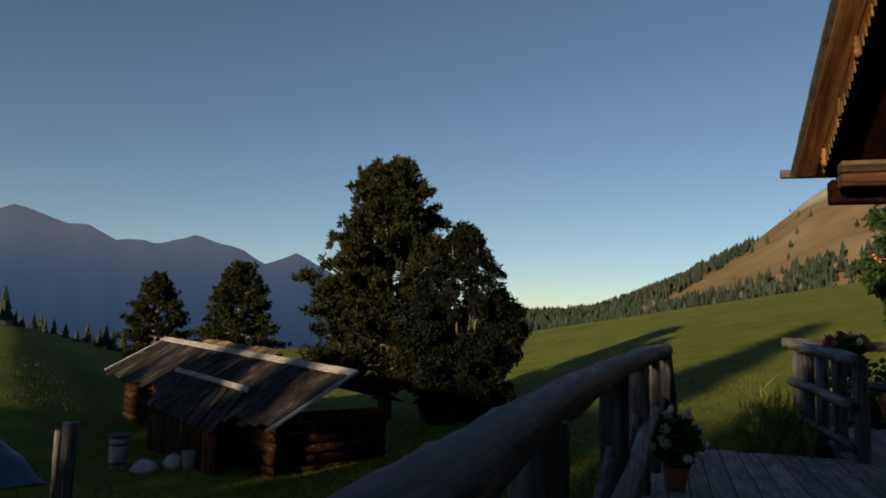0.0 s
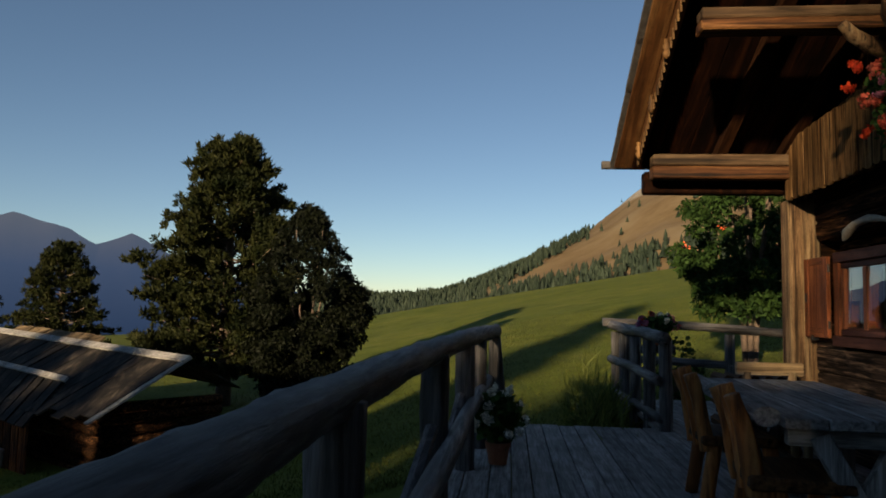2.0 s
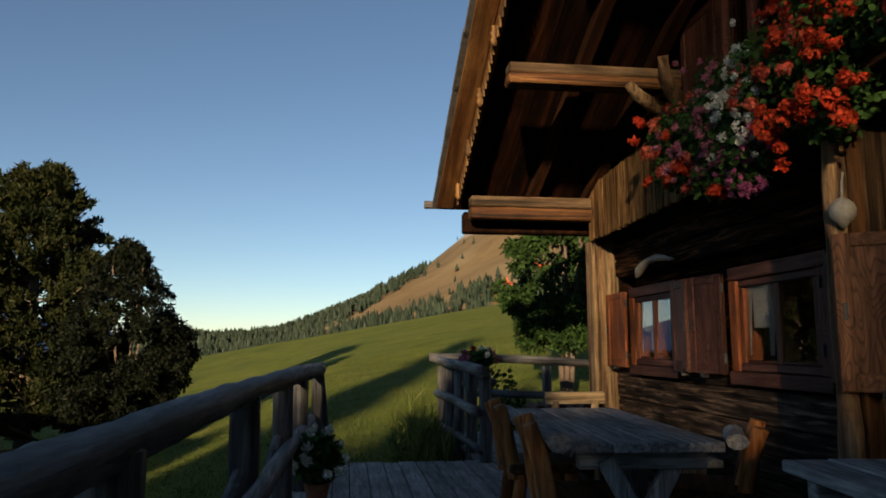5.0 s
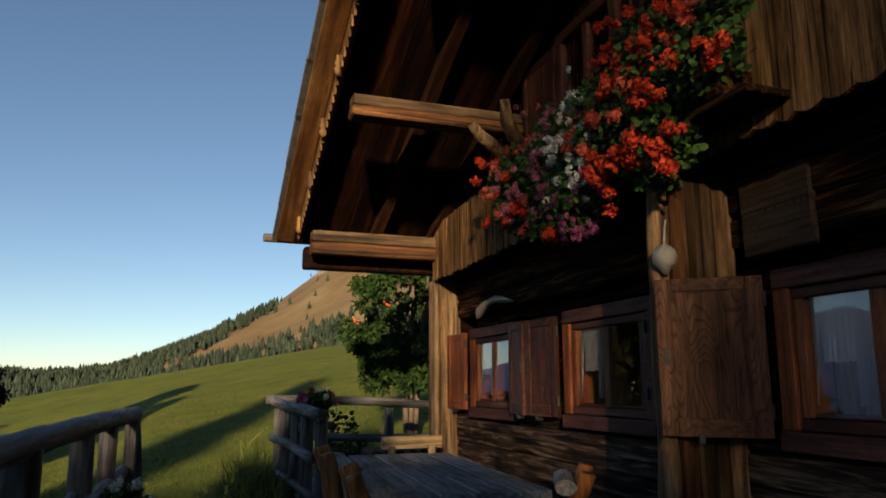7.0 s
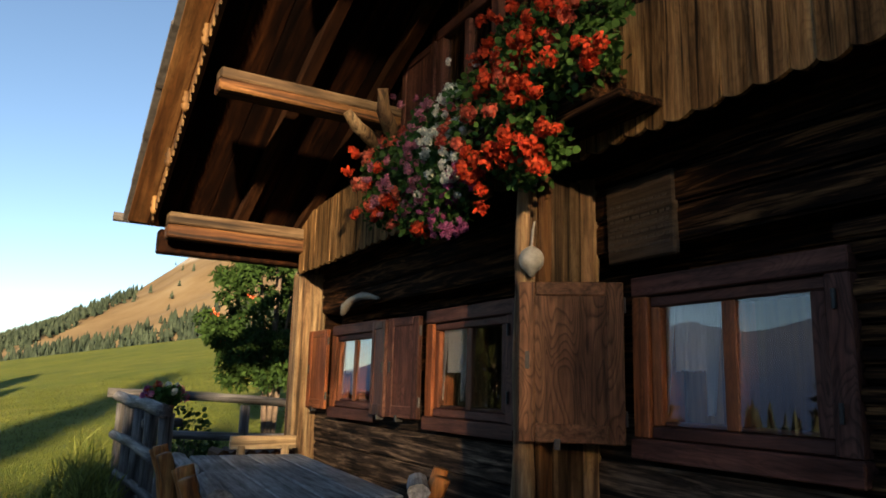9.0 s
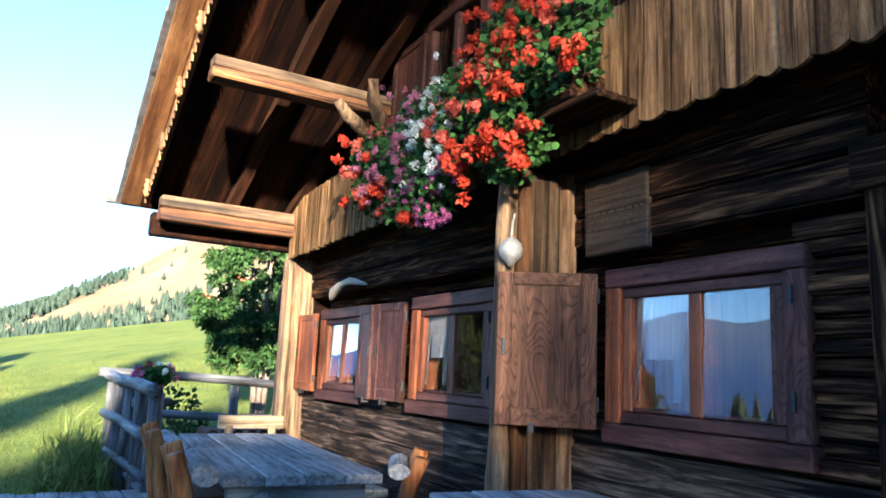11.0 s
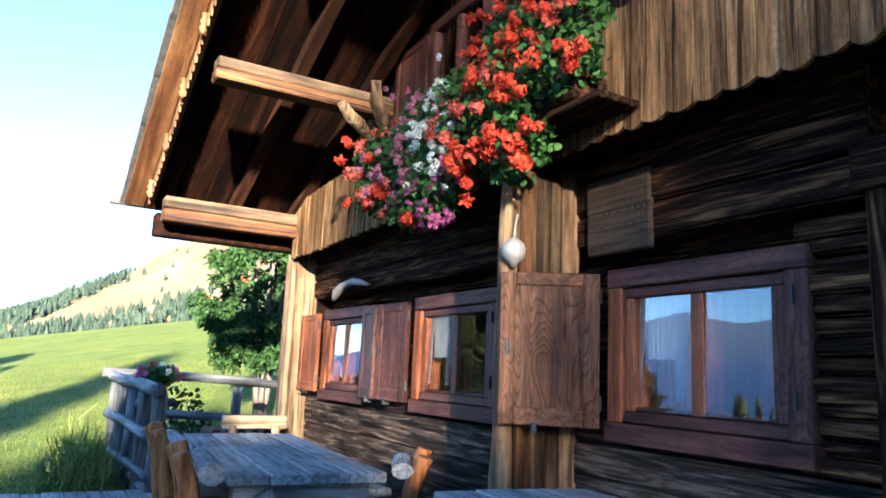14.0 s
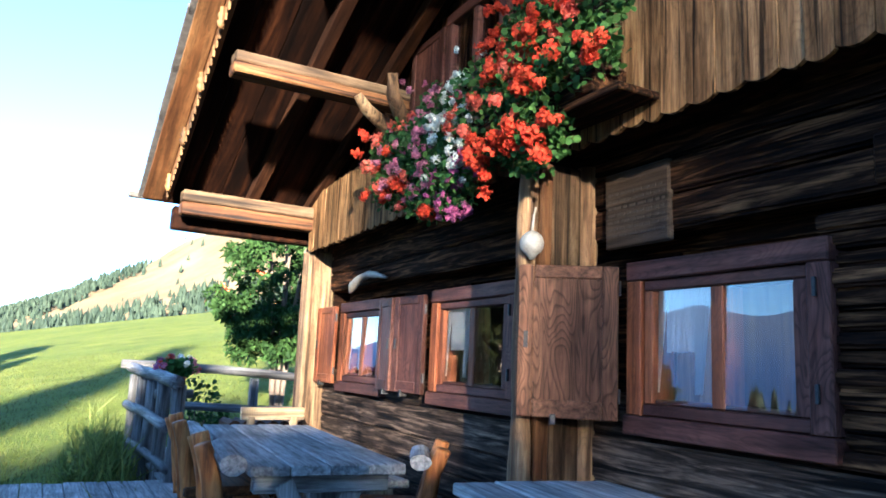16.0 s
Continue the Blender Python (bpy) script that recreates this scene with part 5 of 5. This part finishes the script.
for i in range(4):
    x, y = -12.7 + 0.22 * math.cos(i * 2.1), 12.4 + 0.5 * math.sin(i * 2.1)
    bm = bmesh.new()
    bmesh.ops.create_icosphere(bm, subdivisions=2, radius=0.16 + 0.05 * (i % 3))
    for v in bm.verts:
        v.co *= 1 + 0.3 * noise.noise(v.co * 6 + Vector((i, 0, 0)))
        v.co.z *= 0.7
    bm.transform(Matrix.Translation(at_ground(x, y, 0.05)))
    tagged(part("field_stone", bm, STONE, None, smooth=True), "pale field stone lying by the shed", "stone", "stones by the shed")

bx, by, bz = at_ground(-13.4, 11.9)
barrel = thing("barrel", (bx, by, bz), "pale wooden tub with a dark lid beside the shed", "barrel")
part("staves", tube([(bx, by, bz - 0.05), (bx, by, bz + 0.3), (bx, by, bz + 0.62)], [0.15, 0.18, 0.17], 14), GREY["z"], barrel)
for dz in (0.12, 0.48):
    part("hoop", tube([(bx, by, bz + dz), (bx, by, bz + dz + 0.04)], [0.184, 0.186], 14), IRON, barrel)
part("lid", tube([(bx, by, bz + 0.62), (bx, by, bz + 0.68), (bx, by, bz + 0.7)], [0.2, 0.2, 0.17], 14), SHINGLE, barrel, "dark lid")
kx, ky, kz = at_ground(-12.1, 12.4)
bucket = thing("bucket", (kx, ky, kz), "white bucket standing against the shed", "bucket")
part("body", tube([(kx, ky, kz), (kx, ky, kz + 0.3), (kx, ky, kz + 0.31), (kx, ky, kz + 0.34)], [0.13, 0.16, 0.175, 0.175], 16), GOURD, bucket, smooth=False)
part("bail", tube([(kx - 0.17, ky, kz + 0.32), (kx - 0.12, ky - 0.08, kz + 0.26), (kx, ky - 0.16, kz + 0.24), (kx + 0.12, ky - 0.08, kz + 0.26), (kx + 0.17, ky, kz + 0.32)], [0.006] * 5, 6), IRON, bucket)

tarp = thing("tarpaulin", at_ground(-13.6, 9.0), "dark blue tarpaulin thrown over a low heap", "tarpaulin")
tp = bmesh.new()
bmesh.ops.create_grid(tp, x_segments=18, y_segments=14, size=0.5)
for v in tp.verts:
    h = max(0.0, 1 - (v.co.x / 0.46) ** 4) * max(0.0, 1 - (v.co.y / 0.46) ** 4)
    h *= 0.55 + 0.12 * noise.noise(v.co * 6)
    v.co = Vector((-13.6 + v.co.x * 1.7, 9.0 + v.co.y * 1.2, h))
    v.co.z += ground_height(v.co.x, v.co.y) + 0.02
bmesh.ops.solidify(tp, geom=tp.faces[:], thickness=0.006)
part("sheet", tp, TARP, tarp, smooth=True)

# ---- woods on the far slope and the grass near by ----
LOWER = [(-20, 30), (-3, 30), (-1.9, 1.5), (2.2, 2.85), (6.7, 4.35), (11.5, 6.25), (25, 8.5)]


def woods():
    g = np.random.default_rng(91)
    verts, faces = [], []
    count = tries = 0
    while count < 6500 and tries < 140000:
        tries += 1
        b = g.uniform(-21, 24)
        r = 240 + 560 * g.uniform(0, 1) ** 0.8
        x, y = EYE.x + r * math.sin(radians(b)), EYE.y + r * math.cos(radians(b))
        z = ground_height(x, y)
        el = math.degrees(math.atan2(z - EYE.z, r))
        crest = along(b, CREST)
        edge = noise.noise(Vector((x * 0.015, y * 0.015, 4))) * 1.1
        keep = el < along(b, LOWER) - 0.9 + edge or (b < 6.2 and el > crest - 1.25 + 0.14 * max(0, b)) or g.uniform() < 0.012
        if not keep:
            continue
        count += 1
        h = g.uniform(4, 8.5)
        wd = h * g.uniform(0.2, 0.32)
        for t0, t1, rr in ((0.05, 0.5, 1.0), (0.28, 0.76, 0.78), (0.55, 1.0, 0.52)):
            i0 = len(verts)
            tw = g.uniform(0, 6.28)
            for k in range(7):
                a = tw + 6.28 * k / 7
                q = wd * rr * g.uniform(0.75, 1.2)
                verts.append((x + q * math.cos(a), y + q * math.sin(a), z + h * (t0 + g.uniform(-0.03, 0.05))))
            verts.append((x, y, z + h * t1))
            faces += [(i0 + k, i0 + (k + 1) % 7, i0 + 7) for k in range(7)]
    me = bpy.data.meshes.new("far_woods")
    me.from_pydata(verts, [], faces)
    me.materials.append(FOREST)
    return tagged(new("far_woods", me), "conifer woods on the far slope", "woods", kind="stuff")


woods()


def left_woods():
    g = np.random.default_rng(95)
    verts, faces = [], []
    for k in range(70):
        b = g.uniform(-66, -41)
        r = g.uniform(52, 70)
        x, y = EYE.x + r * math.sin(radians(b)), EYE.y + r * math.cos(radians(b))
        z = ground_height(x, y) - 0.3
        h = g.uniform(1.4, 2.6) * (1.1 if b < -48 else 0.8)
        for t0, t1, rr in ((0.02, 0.45, 1.0), (0.22, 0.65, 0.8), (0.42, 0.85, 0.58), (0.65, 1.0, 0.34)):
            i0 = len(verts)
            for j in range(9):
                a = 6.28 * j / 9 + g.uniform(0, 0.3)
                q = h * 0.24 * rr * g.uniform(0.7, 1.25)
                verts.append((x + q * math.cos(a), y + q * math.sin(a), z + h * (t0 + g.uniform(-0.03, 0.04))))
            verts.append((x, y, z + h * t1))
            faces += [(i0 + j, i0 + (j + 1) % 9, i0 + 9) for j in range(9)]
    me = bpy.data.meshes.new("spruce_row")
    me.from_pydata(verts, [], faces)
    me.materials.append(FOREST)
    return tagged(new("spruce_row", me), "row of small dark spruces at the meadow edge", "woods", kind="stuff")


left_woods()


def grass():
    g = np.random.default_rng(97)
    n = 60000
    b = np.radians(g.uniform(-60, 22, n))
    r = 7.5 + 26 * g.uniform(0, 1, n) ** 1.7
    x, y = EYE.x + r * np.sin(b), EYE.y + r * np.cos(b)
    ok = ~((x > -3.6) & (y < 7.4)) & ~((x > -1.6) & (y < 10.5))
    x, y, r = x[ok], y[ok], r[ok]
    z = np.array([ground_height(a, c) for a, c in zip(x, y)])
    c = np.stack([x, y, z], 1)
    ups = unit(g.normal(size=c.shape) * 0.45 + np.array([0, 0, 1.0]))
    nor = unit(g.normal(size=c.shape) * np.array([1, 1, 0.1]))
    h = g.uniform(0.03, 0.08, len(c)) * (1 + r * 0.01)
    return tagged(new("grass", blades(c, nor, ups, h, h * 0.12 + 0.004, GRASS, "grass", 0.5)), "meadow grass round the terrace", "grass", kind="stuff")


GRASS = leafy("grass_blade", (0.036, 0.048, 0.0072), (0.069, 0.075, 0.015), 0.6, 0.15)
grass()
